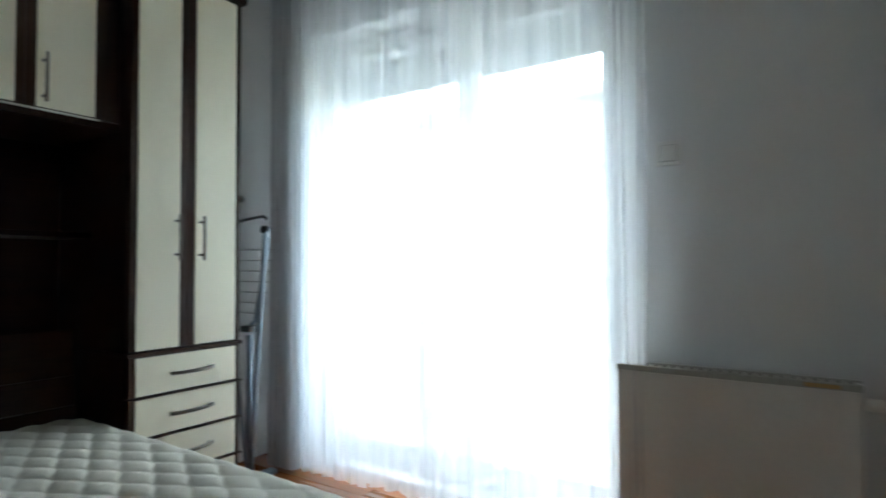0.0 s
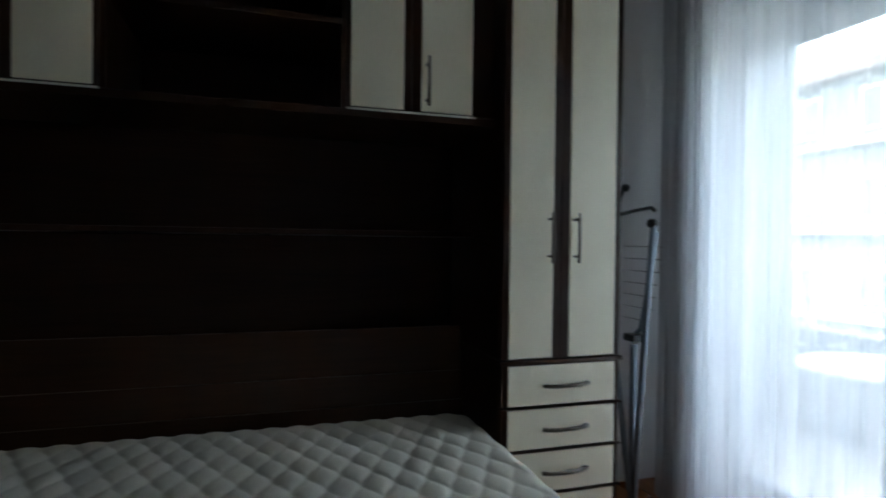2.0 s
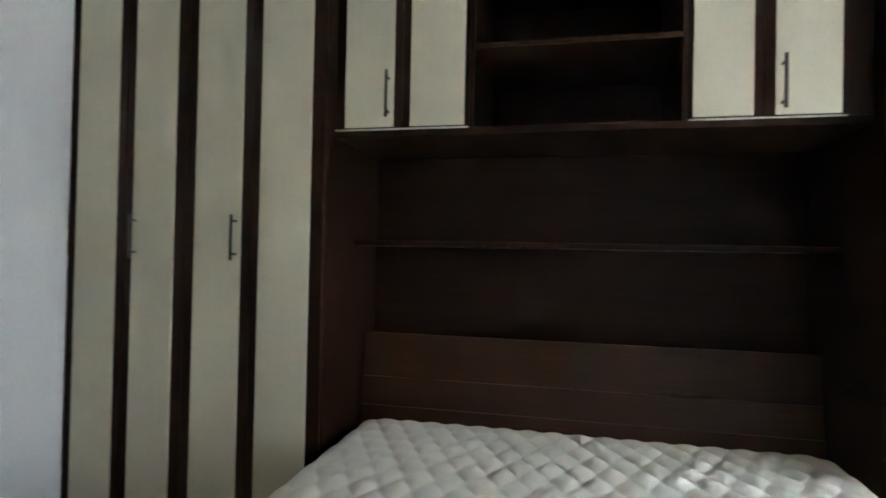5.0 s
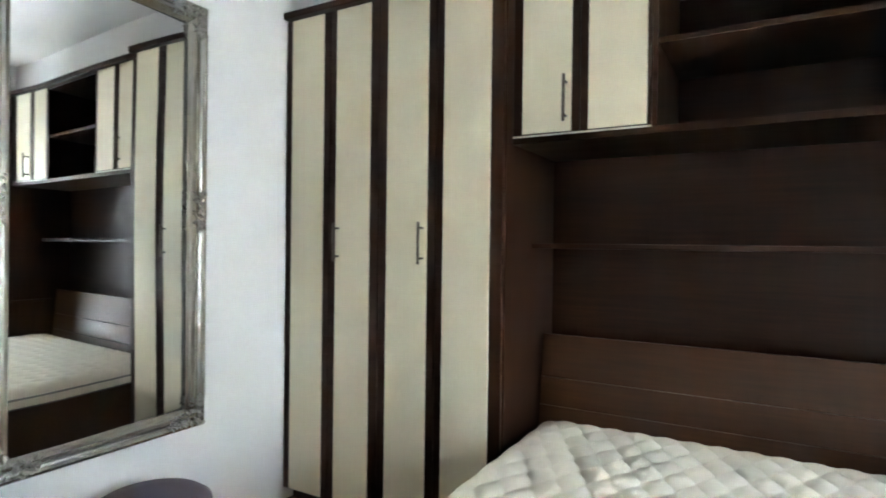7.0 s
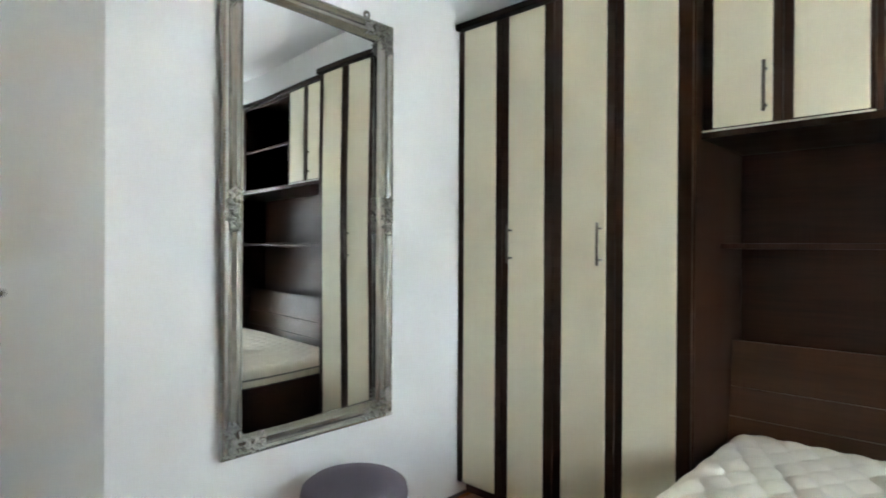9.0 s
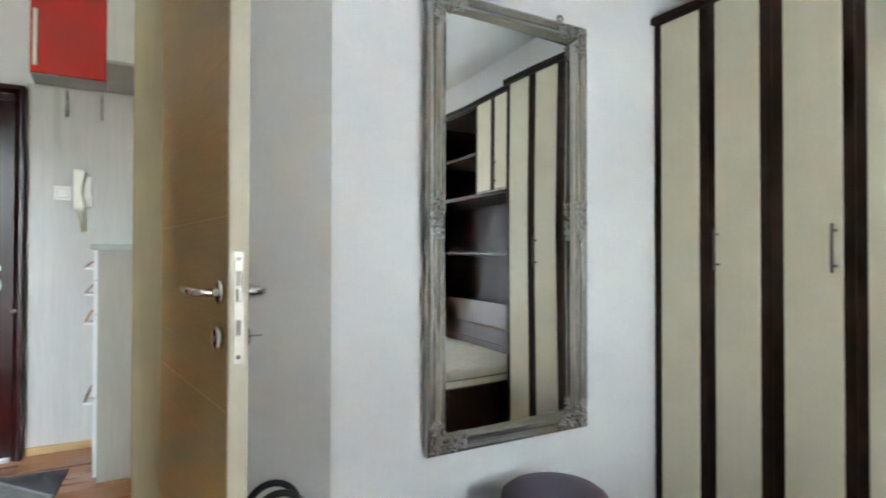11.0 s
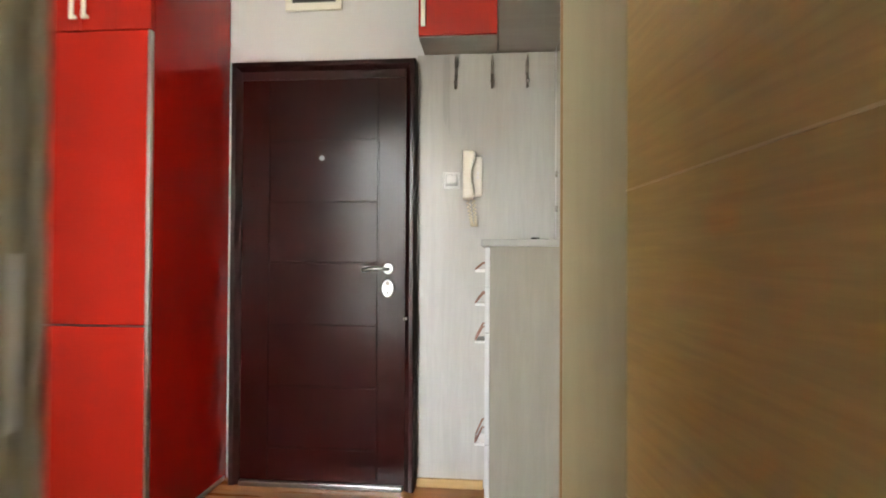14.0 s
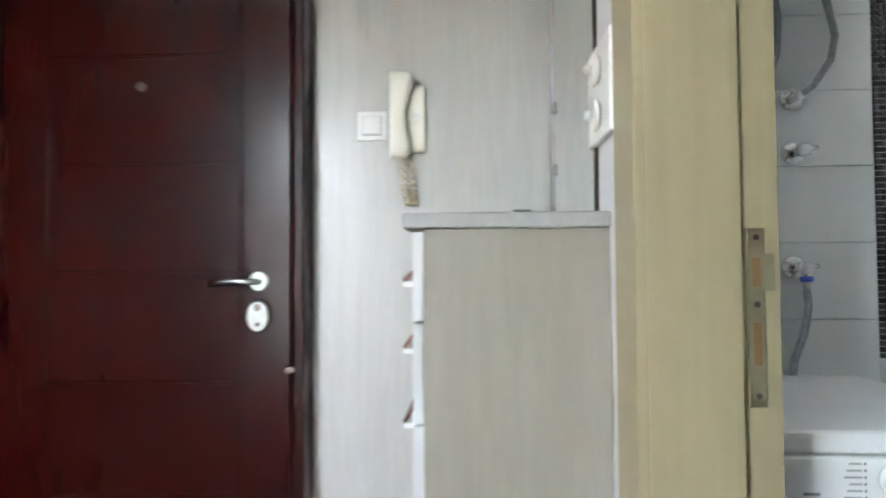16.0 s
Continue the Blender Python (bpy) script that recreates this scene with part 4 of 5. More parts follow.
PC = (-0.16, -0.965, 0)
part("seat_cushion", lathe(PC, [(0.160, 0.29), (0.172, 0.30), (0.178, 0.325), (0.172, 0.352), (0.150, 0.368), (0.09, 0.374), (0.02, 0.375)]), PURPLE, chair)
part("body", lathe(PC, [(0.145, 0.03), (0.160, 0.05), (0.165, 0.17), (0.162, 0.29)]), PURPLE, chair)
for k in range(4):
    a = radians(45 + 90 * k)
    part("foot", disc((PC[0] + 0.13 * math.cos(a), PC[1] + 0.13 * math.sin(a), 0), (0, 0, 1), 0.018, 0.032, 14), BLACK, chair)

bag = thing("handbag", (0.69, -1.16, 0), "black bag with arched handles standing in the niche", "bag")
part("body", joined(lathe((0.69, -1.16, 0), [(0.09, 0.0), (0.11, 0.02), (0.12, 0.17), (0.11, 0.34), (0.08, 0.38), (0.03, 0.39)], 28)), BLACK, bag)
for s in (-1, 1):
    part("handle", tube([(0.69 + 0.085 * math.cos(radians(a)), -1.16 + s * 0.04, 0.37 + 0.105 * math.sin(radians(a))) for a in range(0, 181, 12)], 0.010, 10), BLACK, bag)

# clothes airer, folded, in the corner by the window
air = thing("clothes_airer", (-1.215, 2.25, 0), "folded clothes airer with pale blue tubes and thin wires", "clothes airer")
AY = 2.24
part("leg", tube([(-1.110, AY, 1.21), (-1.140, AY, 0.90), (-1.170, AY, 0.55), (-1.210, AY, 0.03)], 0.013, 10), TUBE, air)
part("leg", tube([(-1.340, AY - 0.02, 0.70), (-1.275, AY - 0.02, 0.40), (-1.213, AY - 0.02, 0.10)], 0.012, 10), TUBE, air)
part("leg", tube([(-1.130, AY + 0.03, 1.17), (-1.175, AY + 0.03, 0.95), (-1.220, AY + 0.03, 0.77), (-1.250, AY + 0.03, 0.745)], 0.011, 10), TUBE, air)
part("leg", tube([(-1.237, AY + 0.01, 0.70), (-1.237, AY + 0.01, 0.03)], 0.016, 10), TUBE, air)
part("top_bar", tube([(-1.375, AY, 1.245), (-1.225, AY, 1.262), (-1.125, AY, 1.268), (-1.105, AY, 1.255)], 0.008, 10), BLACK, air, "black plastic top bar")
part("knob", joined(tube([(-1.360, AY, 1.28), (-1.310, AY, 1.36)], 0.008, 8), disc((-1.305, AY, 1.352), (0.4, 0, 0.6), 0.016, 0.025, 14, 0.004)), BLACK, air)
part("cap", disc((-1.115, AY - 0.018, 1.205), (0, 1, 0), 0.018, 0.036, 14, 0.003), BLACK, air)
part("hinge", box(-1.275, -1.205, AY - 0.02, AY + 0.04, 0.715, 0.745, 0.006), BLACK, air)
for k in range(7):
    part("wire", tube([(-1.375, AY + 0.05, 0.80 + 0.052 * k), (-1.185 + 0.012 * k, AY + 0.05, 0.80 + 0.052 * k)], 0.0022, 6), STEEL, air)
part("foot", tube([(-1.210, AY - 0.15, 0.015), (-1.210, AY + 0.15, 0.015)], 0.013, 10), TUBE, air)
part("foot", tube([(-1.237, AY - 0.15, 0.015), (-1.237, AY + 0.15, 0.015)], 0.013, 10), TUBE, air)

# radiator
RX0, RX1, RZ0, RZ1 = 0.47, 1.162, 0.10, 0.688
rad = thing("radiator", ((RX0 + RX1) / 2, Y1 - 0.07, 0), "white flat panel radiator with a grey top grille", "radiator")
part("front_panel", box(RX0, RX1, Y1 - 0.125, Y1 - 0.112, RZ0, RZ1 - 0.02, 0.004), ENAMEL, rad)
part("back_panel", box(RX0 + 0.01, RX1 - 0.01, Y1 - 0.055, Y1 - 0.042, RZ0, RZ1 - 0.03, 0.004), ENAMEL, rad)
for x in (RX0, RX1 - 0.008):
    part("side_cover", box(x, x + 0.008, Y1 - 0.125, Y1 - 0.04, RZ0 + 0.01, RZ1 - 0.005, 0.003), ENAMEL, rad)
part("top_grille_frame", joined(box(RX0 - 0.002, RX1 + 0.002, Y1 - 0.130, Y1 - 0.116, RZ1 - 0.02, RZ1, 0.003), box(RX0 - 0.002, RX1 + 0.002, Y1 - 0.050, Y1 - 0.038, RZ1 - 0.02, RZ1, 0.003)), RADGREY, rad)
for k in range(24):
    x = RX0 + 0.012 + k * (RX1 - RX0 - 0.024) / 23
    part("grille_bar", box(x - 0.004, x + 0.004, Y1 - 0.116, Y1 - 0.05, RZ1 - 0.014, RZ1 - 0.004), RADGREY, rad)
for x in (RX0 + 0.1, RX1 - 0.1):
    part("bracket", box(x - 0.02, x + 0.02, Y1 - 0.042, Y1, RZ0 + 0.05, RZ1 - 0.08, 0.002), ENAMEL, rad)
    part("foot", joined(box(x - 0.012, x + 0.012, Y1 - 0.11, Y1 - 0.06, 0.0, RZ0 + 0.02, 0.002)), ENAMEL, rad)
part("valve", disc((RX1 + 0.005, Y1 - 0.085, RZ1 - 0.06), (1, 0, 0), 0.018, 0.05, 18, 0.003), WHITE, rad)
part("rating_label", box(RX1 - 0.14, RX1 - 0.05, Y1 - 0.1315, Y1 - 0.1300, RZ1 - 0.016, RZ1 - 0.004), SKIRT, rad, "small brown label")


def wall_switch(name, c, n, w, h, label, gangs=1, group=""):
    """A switch plate with its rocker, facing n."""
    n = Vector(n)
    q = Matrix.Translation(c) @ n.to_track_quat("Y", "Z").to_matrix().to_4x4()
    s = thing(name, c, label, "light switch", group)
    part("plate", box(-w / 2, w / 2, 0.0, 0.008, -h / 2, h / 2, 0.003, q), WHITE, s)
    for g in range(gangs):
        gw = (w - 0.02) / gangs
        x0 = -w / 2 + 0.01 + g * gw
        # flat grey ring in place of the shaded gap round the rocker
        part("rocker_gap", box(x0 + 0.004, x0 + gw - 0.004, 0.0075, 0.0086, -h / 2 + 0.014, h / 2 - 0.014, 0.0, q), GREYEDGE, s)
        part("rocker", box(x0 + 0.006, x0 + gw - 0.006, 0.008, 0.014, -h / 2 + 0.016, h / 2 - 0.016, 0.002, q @ Matrix.Rotation(radians(2.5), 4, "X")), WHITE, s)
    return s


wall_switch("window_socket", (0.625, Y1 - 0.001, 1.428), (0, -1, 0), 0.088, 0.088, "white socket plate on the window wall")
sw = wall_switch("light_switch", (X1 - 0.0045, -0.865, 1.405), (-1, 0, 0), 0.085, 0.085, "white light switch on a clear acrylic backplate")
part("backplate", box(X1 - 0.0035, X1 - 0.0005, -0.962, -0.772, 1.308, 1.502, 0.001), ACRYLIC, sw, "clear acrylic backplate")

# ---- hall ----
ent = thing("door_entrance", (1.97, HALL_Y + 0.03, 0), "closed dark mahogany security door with horizontal grooves", "door", kind="structure")
EX0, EX1, EZ1 = 1.562, 2.376, 1.978
LY = HALL_Y + 0.078          # face of the leaf
FY = HALL_Y + 0.094          # face of the frame
gx0, gx1 = 1.697, 2.238
LEAF_Z = [0.03, 0.187, 0.484, 0.785, 1.084, 1.381, 1.680, EZ1]
GV = 0.0034
part("leaf", box(EX0, EX1, LY - 0.066, LY - 0.0045, 0.022, EZ1, 0.002), MAHOG, ent)
part("latch_stile", box(EX0, gx0 - GV, LY - 0.006, LY, 0.03, EZ1, 0.0024), MAHOG, ent)
part("hinge_stile", box(gx1 + GV * 0.5, EX1, LY - 0.006, LY - 0.0004, 0.03, EZ1, 0.0012), MAHOG, ent)
for a, b in zip(LEAF_Z, LEAF_Z[1:]):
    part("panel", box(gx0 + GV, gx1 - GV * 0.5, LY - 0.006, LY, a + (GV if a > 0.03 else 0), b - (GV if b < EZ1 else 0), 0.0024), MAHOG, ent)
F0, F1, FT = 1.518, 2.430, 2.066


def casing(p0, p1, inward, d0, d1):
    """One length of moulded door frame; the profile runs from the outer edge to the leaf."""
    prof = [(0.0, 0.0), (0.0, FY - HALL_Y - 0.006), (0.003, FY - HALL_Y - 0.001), (0.008, FY - HALL_Y), (0.024, FY - HALL_Y - 0.001), (0.028, FY - HALL_Y - 0.004),
            (0.047, FY - HALL_Y - 0.022), (0.050, FY - HALL_Y - 0.030), (0.052, FY - HALL_Y - 0.034), (0.052, 0.0)]
    p0, p1, inward = Vector(p0), Vector(p1), Vector(inward)
    run = (p1 - p0).normalized()
    bm = bmesh.new()
    rows = [[bm.verts.new(base + inward * d + run * d * k + Vector((0, h, 0))) for d, h in prof] for base, k in ((p0, d0), (p1, d1))]
    for a, b in zip(range(len(prof)), range(1, len(prof))):
        bm.faces.new((rows[0][a], rows[1][a], rows[1][b], rows[0][b]))
    bm.faces.new(rows[0])
    bm.faces.new(rows[1])
    return finish(bm)


part("frame_side", casing((F0, HALL_Y + 0.0005, 0), (F0, HALL_Y + 0.0005, FT), (1, 0, 0), 0, -1), MAHOG_FRAME, ent)
part("frame_side", casing((F1, HALL_Y + 0.0005, FT), (F1, HALL_Y + 0.0005, 0), (-1, 0, 0), 1, 0), MAHOG_FRAME, ent)
part("frame_head", casing((F0, HALL_Y + 0.0005, FT), (F1, HALL_Y + 0.0005, FT), (0, 0, -1), 1, -1), MAHOG_FRAME, ent)
part("head_rebate", box(F0 + 0.048, F1 - 0.048, HALL_Y - 0.02, LY - 0.004, EZ1 + 0.002, FT - 0.040, 0.002), MAHOG_FRAME, ent)
part("inner_strip", box(EX0 - 0.004, EX0 + 0.001, LY - 0.03, LY - 0.008, 0.03, EZ1, 0.001), STRIP_REFLECT, ent, "red-brown inner strip with a warm reflection in its colour")
part("threshold", box(F0 + 0.053, F1 - 0.053, HALL_Y - 0.02, LY + 0.020, 0.0, 0.024, 0.004), STEEL, ent, "bright metal threshold")
hx = 1.645
part("door_handle", joined(disc((hx, LY, 1.058), (0, 1, 0), 0.026, 0.009, 28, 0.002),
     tube([(hx, LY, 1.058), (hx, LY + 0.036, 1.058), (hx + 0.006, LY + 0.044, 1.058), (hx + 0.020, LY + 0.048, 1.058), (hx + 0.055, LY + 0.049, 1.060), (hx + 0.090, LY + 0.046, 1.056), (hx + 0.118, LY + 0.042, 1.050)], 0.0080, 12)), STEEL, ent, "brushed steel lever handle")
esc = part("lock_escutcheon", disc((0, 0, 0), (0, 1, 0), 0.030, 0.012, 32, 0.003), STEEL, ent, "oval steel lock cover")
esc.data.transform(Matrix.Translation(Vector((hx + 0.001, LY, 0.964)) - BASE[ent]) @ Matrix.Diagonal((1, 1, 1.45, 1)) @ Matrix.Translation(BASE[ent]))
part("keyhole", disc((hx + 0.001, LY + 0.012, 0.943), (0, 1, 0), 0.006, 0.001, 14), BLACK, esc)
part("key_cover", disc((hx + 0.001, LY + 0.012, 0.988), (0, 1, 0), 0.010, 0.003, 18, 0.001), BRONZE, esc)
part("peephole", joined(disc((1.975, LY, 1.593), (0, 1, 0), 0.013, 0.004, 20, 0.001), disc((1.975, LY + 0.004, 1.593), (0, 1, 0), 0.008, 0.004, 16, 0.001)), STEEL, ent, "round steel peephole")
part("night_latch", disc((1.552, LY + 0.006, 0.822), (0.4, 0.6, 0.0), 0.008, 0.02, 12, 0.002), PINKISH, ent)

# laminate panelling on the entrance wall and its skirting
structure("wall_panelling", box(BATH_X1 + 0.001, F0 - 0.001, HALL_Y + 0.0005, HALL_Y + 0.012, 0.0, 2.104, 0.001), ASH, "pale grey ash laminate wall panel beside the door", "wall panel")
structure("baseboard", box(1.19, F0 - 0.002, HALL_Y + 0.0125, HALL_Y + 0.026, 0.0, 0.045, 0.004), SKIRT, "light oak skirting board", "skirting")

# red wall cabinet
rc = thing("wall_cabinet", (1.30, -3.37, 2.105), "small wall cabinet with a glossy red door", "cabinet")
part("body", joined(box(1.128, 1.484, HALL_Y + 0.012, -3.262, 2.105, 2.123, 0.001), box(1.128, 1.484, HALL_Y + 0.012, -3.262, 2.575, 2.593, 0.001),
     box(1.128, 1.146, HALL_Y + 0.012, -3.262, 2.123, 2.575), box(1.466, 1.484, HALL_Y + 0.012, -3.262, 2.123, 2.575), box(1.146, 1.466, HALL_Y + 0.012, HALL_Y + 0.018, 2.123, 2.575)), ASH_DARK, rc)
rd = part("door", box(1.130, 1.482, -3.260, -3.241, 2.107, 2.591, 0.002), RED_LIT, rc, "glossy red door")
part("handle", joined(box(1.448, 1.468, -3.222, -3.212, 2.138, 2.440, 0.003), box(1.452, 1.464, -3.241, -3.222, 2.15, 2.162), box(1.452, 1.464, -3.241, -3.222, 2.416, 2.428)), IVORY, rd, "pale bar handle")

# ash wall cabinet over the shoe cabinet
ac = thing("wall_cabinet", (0.99, -3.19, 2.105), "pale ash wall cabinet above the shoe cabinet", "cabinet")
part("body", joined(box(BATH_X1 + 0.002, 1.110, -3.47, -2.880, 2.123, 2.600, 0.001)), ASH, ac)
part("bottom_board", box(BATH_X1 + 0.002, 1.126, HALL_Y + 0.013, -2.880, 2.105, 2.122, 0.001), ASH_DARK, ac)
part("door", box(1.110, 1.126, -3.235, -2.882, 2.124, 2.598, 0.002), ASH, ac)

# coat hooks
for k, x in enumerate((1.329, 1.153, 0.986)):
    hk = thing("coat_hook", (x, HALL_Y + 0.012, 1.92), "dark metal double coat hook on the panel", "coat hook", "coat hooks")
    y = HALL_Y + 0.012
    part("plate", box(x - 0.008, x + 0.008, y, y + 0.005, 1.985, 2.075, 0.003), HOOK, hk)
    part("upper_arm", tube([(x, y + 0.004, 2.045), (x, y + 0.028, 2.035), (x, y + 0.036, 2.055), (x, y + 0.040, 2.080)], 0.0055, 8), HOOK, hk)
    part("lower_arm", tube([(x, y + 0.004, 2.00), (x, y + 0.012, 1.955), (x, y + 0.026, 1.932), (x, y + 0.040, 1.938), (x, y + 0.045, 1.955)], 0.0065, 8), HOOK, hk)
    part("tip", disc((x, y + 0.045, 1.950), (0, 0, 1), 0.009, 0.016, 14, 0.003), HOOK, hk)

wall_switch("hall_switch", (1.348, HALL_Y + 0.0125, 1.488), (0, 1, 0), 0.082, 0.082, "white square light switch on the panel")

# intercom handset
ic = thing("intercom", (1.245, HALL_Y + 0.012, 1.39), "ivory wall intercom with a coiled cord", "intercom")
y = HALL_Y + 0.012
part("base", box(1.198, 1.286, y, y + 0.026, 1.408, 1.600, 0.010), IVORY, ic)


def handset(cx, y0, rows, seg=24):
    """A moulded receiver: rounded sections (z, width, depth, set-off, reach to one side) joined upwards."""
    bm = bmesh.new()
    rings = []
    for z, w, d, off, right in rows:
        ring = []
        for k in range(seg):
            a = math.tau * k / seg
            ca, sa = math.cos(a), math.sin(a)
            ring.append(bm.verts.new((cx + 0.028 - right / 2 + w / 2 * math.copysign(abs(ca) ** 0.55, ca), y0 + off + d / 2 + d / 2 * math.copysign(abs(sa) ** 0.55, sa), z)))
        rings.append(ring)
    for r0, r1 in zip(rings, rings[1:]):
        for k in range(seg):
            bm.faces.new((r0[k], r0[(k + 1) % seg], r1[(k + 1) % seg], r1[k]))
    bm.faces.new(rings[0][::-1])
    bm.faces.new(rings[-1])
    return finish(bm, True)


HS = [(1.390, 0.036, 0.018), (1.393, 0.046, 0.030), (1.402, 0.053, 0.037), (1.425, 0.056, 0.038), (1.450, 0.051, 0.034), (1.480, 0.043, 0.030), (1.510, 0.041, 0.029),
      (1.540, 0.047, 0.032), (1.565, 0.055, 0.037), (1.590, 0.060, 0.040), (1.612, 0.061, 0.038), (1.622, 0.054, 0.030), (1.626, 0.040, 0.018)]
part("handset", handset(1.2635, y + 0.026, [(z, w, d, 0.004 if w > 0.045 else 0.009, w) for z, w, d in HS]), IVORY, ic)
for k in range(2):
    part("button", box(1.214, 1.226, y + 0.025, y + 0.031, 1.492 + 0.020 * k, 1.506 + 0.020 * k, 0.002), WHITE, ic)
coil = []
for k in range(220):
    t = k / 219
    a = t * math.tau * 20
    s = t * 2
    cx = 1.262 - 0.020 * math.sin(math.pi * t) - 0.012 * t
    cz = 1.395 - 0.130 * math.sin(math.pi * t)
    coil.append((cx + 0.0075 * math.cos(a) + (0.008 if t < 0.5 else -0.008), y + 0.028 + 0.0075 * math.sin(a), cz))
part("coiled_cord", tube(coil, 0.0027, 6), CORD, ic, "coiled cord")

# shoe cabinet
SX0, SX1, SY0, SY1, SZ = BATH_X1 + 0.002, 1.155, HALL_Y + 0.013, -2.842, 1.157
sc = thing("shoe_cabinet", (1.0, -3.17, 0), "tall narrow pale ash shoe cabinet with grey top", "cabinet")
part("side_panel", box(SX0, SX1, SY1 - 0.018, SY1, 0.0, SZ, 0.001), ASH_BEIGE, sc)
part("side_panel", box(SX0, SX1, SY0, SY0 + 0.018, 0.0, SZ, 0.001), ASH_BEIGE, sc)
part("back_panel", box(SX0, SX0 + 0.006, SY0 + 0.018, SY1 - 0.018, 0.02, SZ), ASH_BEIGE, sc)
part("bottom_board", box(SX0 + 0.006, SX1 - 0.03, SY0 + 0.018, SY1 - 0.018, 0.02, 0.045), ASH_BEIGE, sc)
part("top", box(SX0, 1.188, SY0, SY1 + 0.012, SZ + 0.0005, SZ + 0.026, 0.003), GREYEDGE, sc, "grey top board")
for z0, z1, lip, top in ((1.006, 1.152, 1.065, 1.092), (0.838, 1.002, 0.926, 0.965), (0.425, 0.834, 0.772, 0.828), (0.03, 0.421, 0.348, 0.412)):
    f = part("drawer_front", box(SX1 + 0.001, SX1 + 0.018, SY0 + 0.004, SY1 - 0.002, z0, z1, 0.002), ASH_EDGE, sc, "pale grey drawer front")
    ya, yb, xf = -3.10, -3.22, SX1 + 0.018
    pull = part("handle", joined(*[bar for yy in (ya, yb) for bar in (
        tube([(xf, yy, top), (xf + 0.014, yy, top), (xf + 0.042, yy, lip + 0.003)], 0.0042, 8),)],
        tube([(xf + 0.042, ya, lip + 0.003), (xf + 0.042, yb, lip + 0.003)], 0.0042, 8)), COPPERY, f, "copper brown metal pull")
    part("lip", box(xf - 0.0005, xf + 0.045, yb - 0.004, ya + 0.004, lip - 0.012, lip - 0.001, 0.002), WHITE, pull)
KX, KY, KZ = 0.985, -2.93, SZ + 0.0265
keys = thing("key_bunch", (KX, KY, KZ), "small bunch of keys lying on the cabinet", "keys")
part("ring", tube([(KX + 0.014 * math.cos(a * 0.5), KY + 0.014 * math.sin(a * 0.5), KZ + 0.010) for a in range(13)], 0.0018, 6), STEEL, keys)
part("key", box(KX + 0.008, KX + 0.055, KY - 0.008, KY + 0.006, KZ, KZ + 0.004, 0.001), STEEL, keys)
part("key", box(KX - 0.050, KX - 0.006, KY + 0.002, KY + 0.014, KZ, KZ + 0.0045, 0.001), STEEL, keys)
part("fob", disc((KX - 0.002, KY - 0.006, KZ), (0, 0, 1), 0.017, 0.012, 18, 0.003), BLACK, keys)

# strip mirror and socket on the wall above the cabinet
hm = thing("hall_mirror", (BATH_X1, -3.15, SZ + 0.03), "frameless wall mirror above the shoe cabinet", "mirror")
part("glass", box(BATH_X1 + 0.001, BATH_X1 + 0.006, -3.378, -2.926, SZ + 0.032, 2.09), MIRROR, hm)
part("edge", box(BATH_X1 + 0.001, BATH_X1 + 0.0075, -2.926, -2.919, SZ + 0.032, 2.09), BRONZE, hm)
part("bevel_strip", box(BATH_X1 + 0.001, BATH_X1 + 0.0055, -3.392, -3.3785, SZ + 0.032, 2.09), STEEL, hm)
for z in (1.34, 1.50):
    part("clip", box(BATH_X1 + 0.001, BATH_X1 + 0.011, -3.392, -3.368, z - 0.014, z + 0.014, 0.002), CHROME, hm)
sk = thing("socket", (BATH_X1 + 0.001, -2.86, 1.30), "white double socket on the hall wall", "socket")
part("plate", box(BATH_X1 + 0.001, BATH_X1 + 0.013, -2.943, -2.785, 1.302, 1.466, 0.004), WHITE, sk)
for z in (1.345, 1.422):
    part("outlet", joined(disc((BATH_X1 + 0.013, -2.864, z), (1, 0, 0), 0.027, 0.010, 28, 0.004), disc((BATH_X1 + 0.023, -2.864, z), (1, 0, 0), 0.008, 0.012, 14, 0.002)), WHITE, sk)

# fuse box over the door
fb = thing("fuse_box", (2.04, HALL_Y, 2.345), "fuse box with a cream frame and dark window", "fuse box")
part("frame", joined(box(1.90, 2.19, HALL_Y, HALL_Y + 0.018, 2.345, 2.385, 0.004), box(1.90, 1.932, HALL_Y, HALL_Y + 0.018, 2.385, 2.61, 0.003), box(2.158, 2.19, HALL_Y, HALL_Y + 0.018, 2.385, 2.61, 0.003), box(1.932, 2.158, HALL_Y, HALL_Y + 0.018, 2.58, 2.61, 0.003)), IVORY, fb)
part("panel", box(1.932, 2.158, HALL_Y + 0.0005, HALL_Y + 0.005, 2.385, 2.58), SMOKED, fb, "smoked dark window")
part("breaker_strip", box(1.945, 2.145, HALL_Y + 0.005, HALL_Y + 0.009, 2.430, 2.478, 0.002), BLACK, fb)
for k in range(5):
    part("breaker", box(1.985 + 0.026 * k, 1.999 + 0.026 * k, HALL_Y + 0.009, HALL_Y + 0.015, 2.444, 2.462, 0.002), INK, fb)
part("hinge_bar", box(1.945, 2.145, HALL_Y + 0.005, HALL_Y + 0.008, 2.505, 2.511), BLACK, fb)

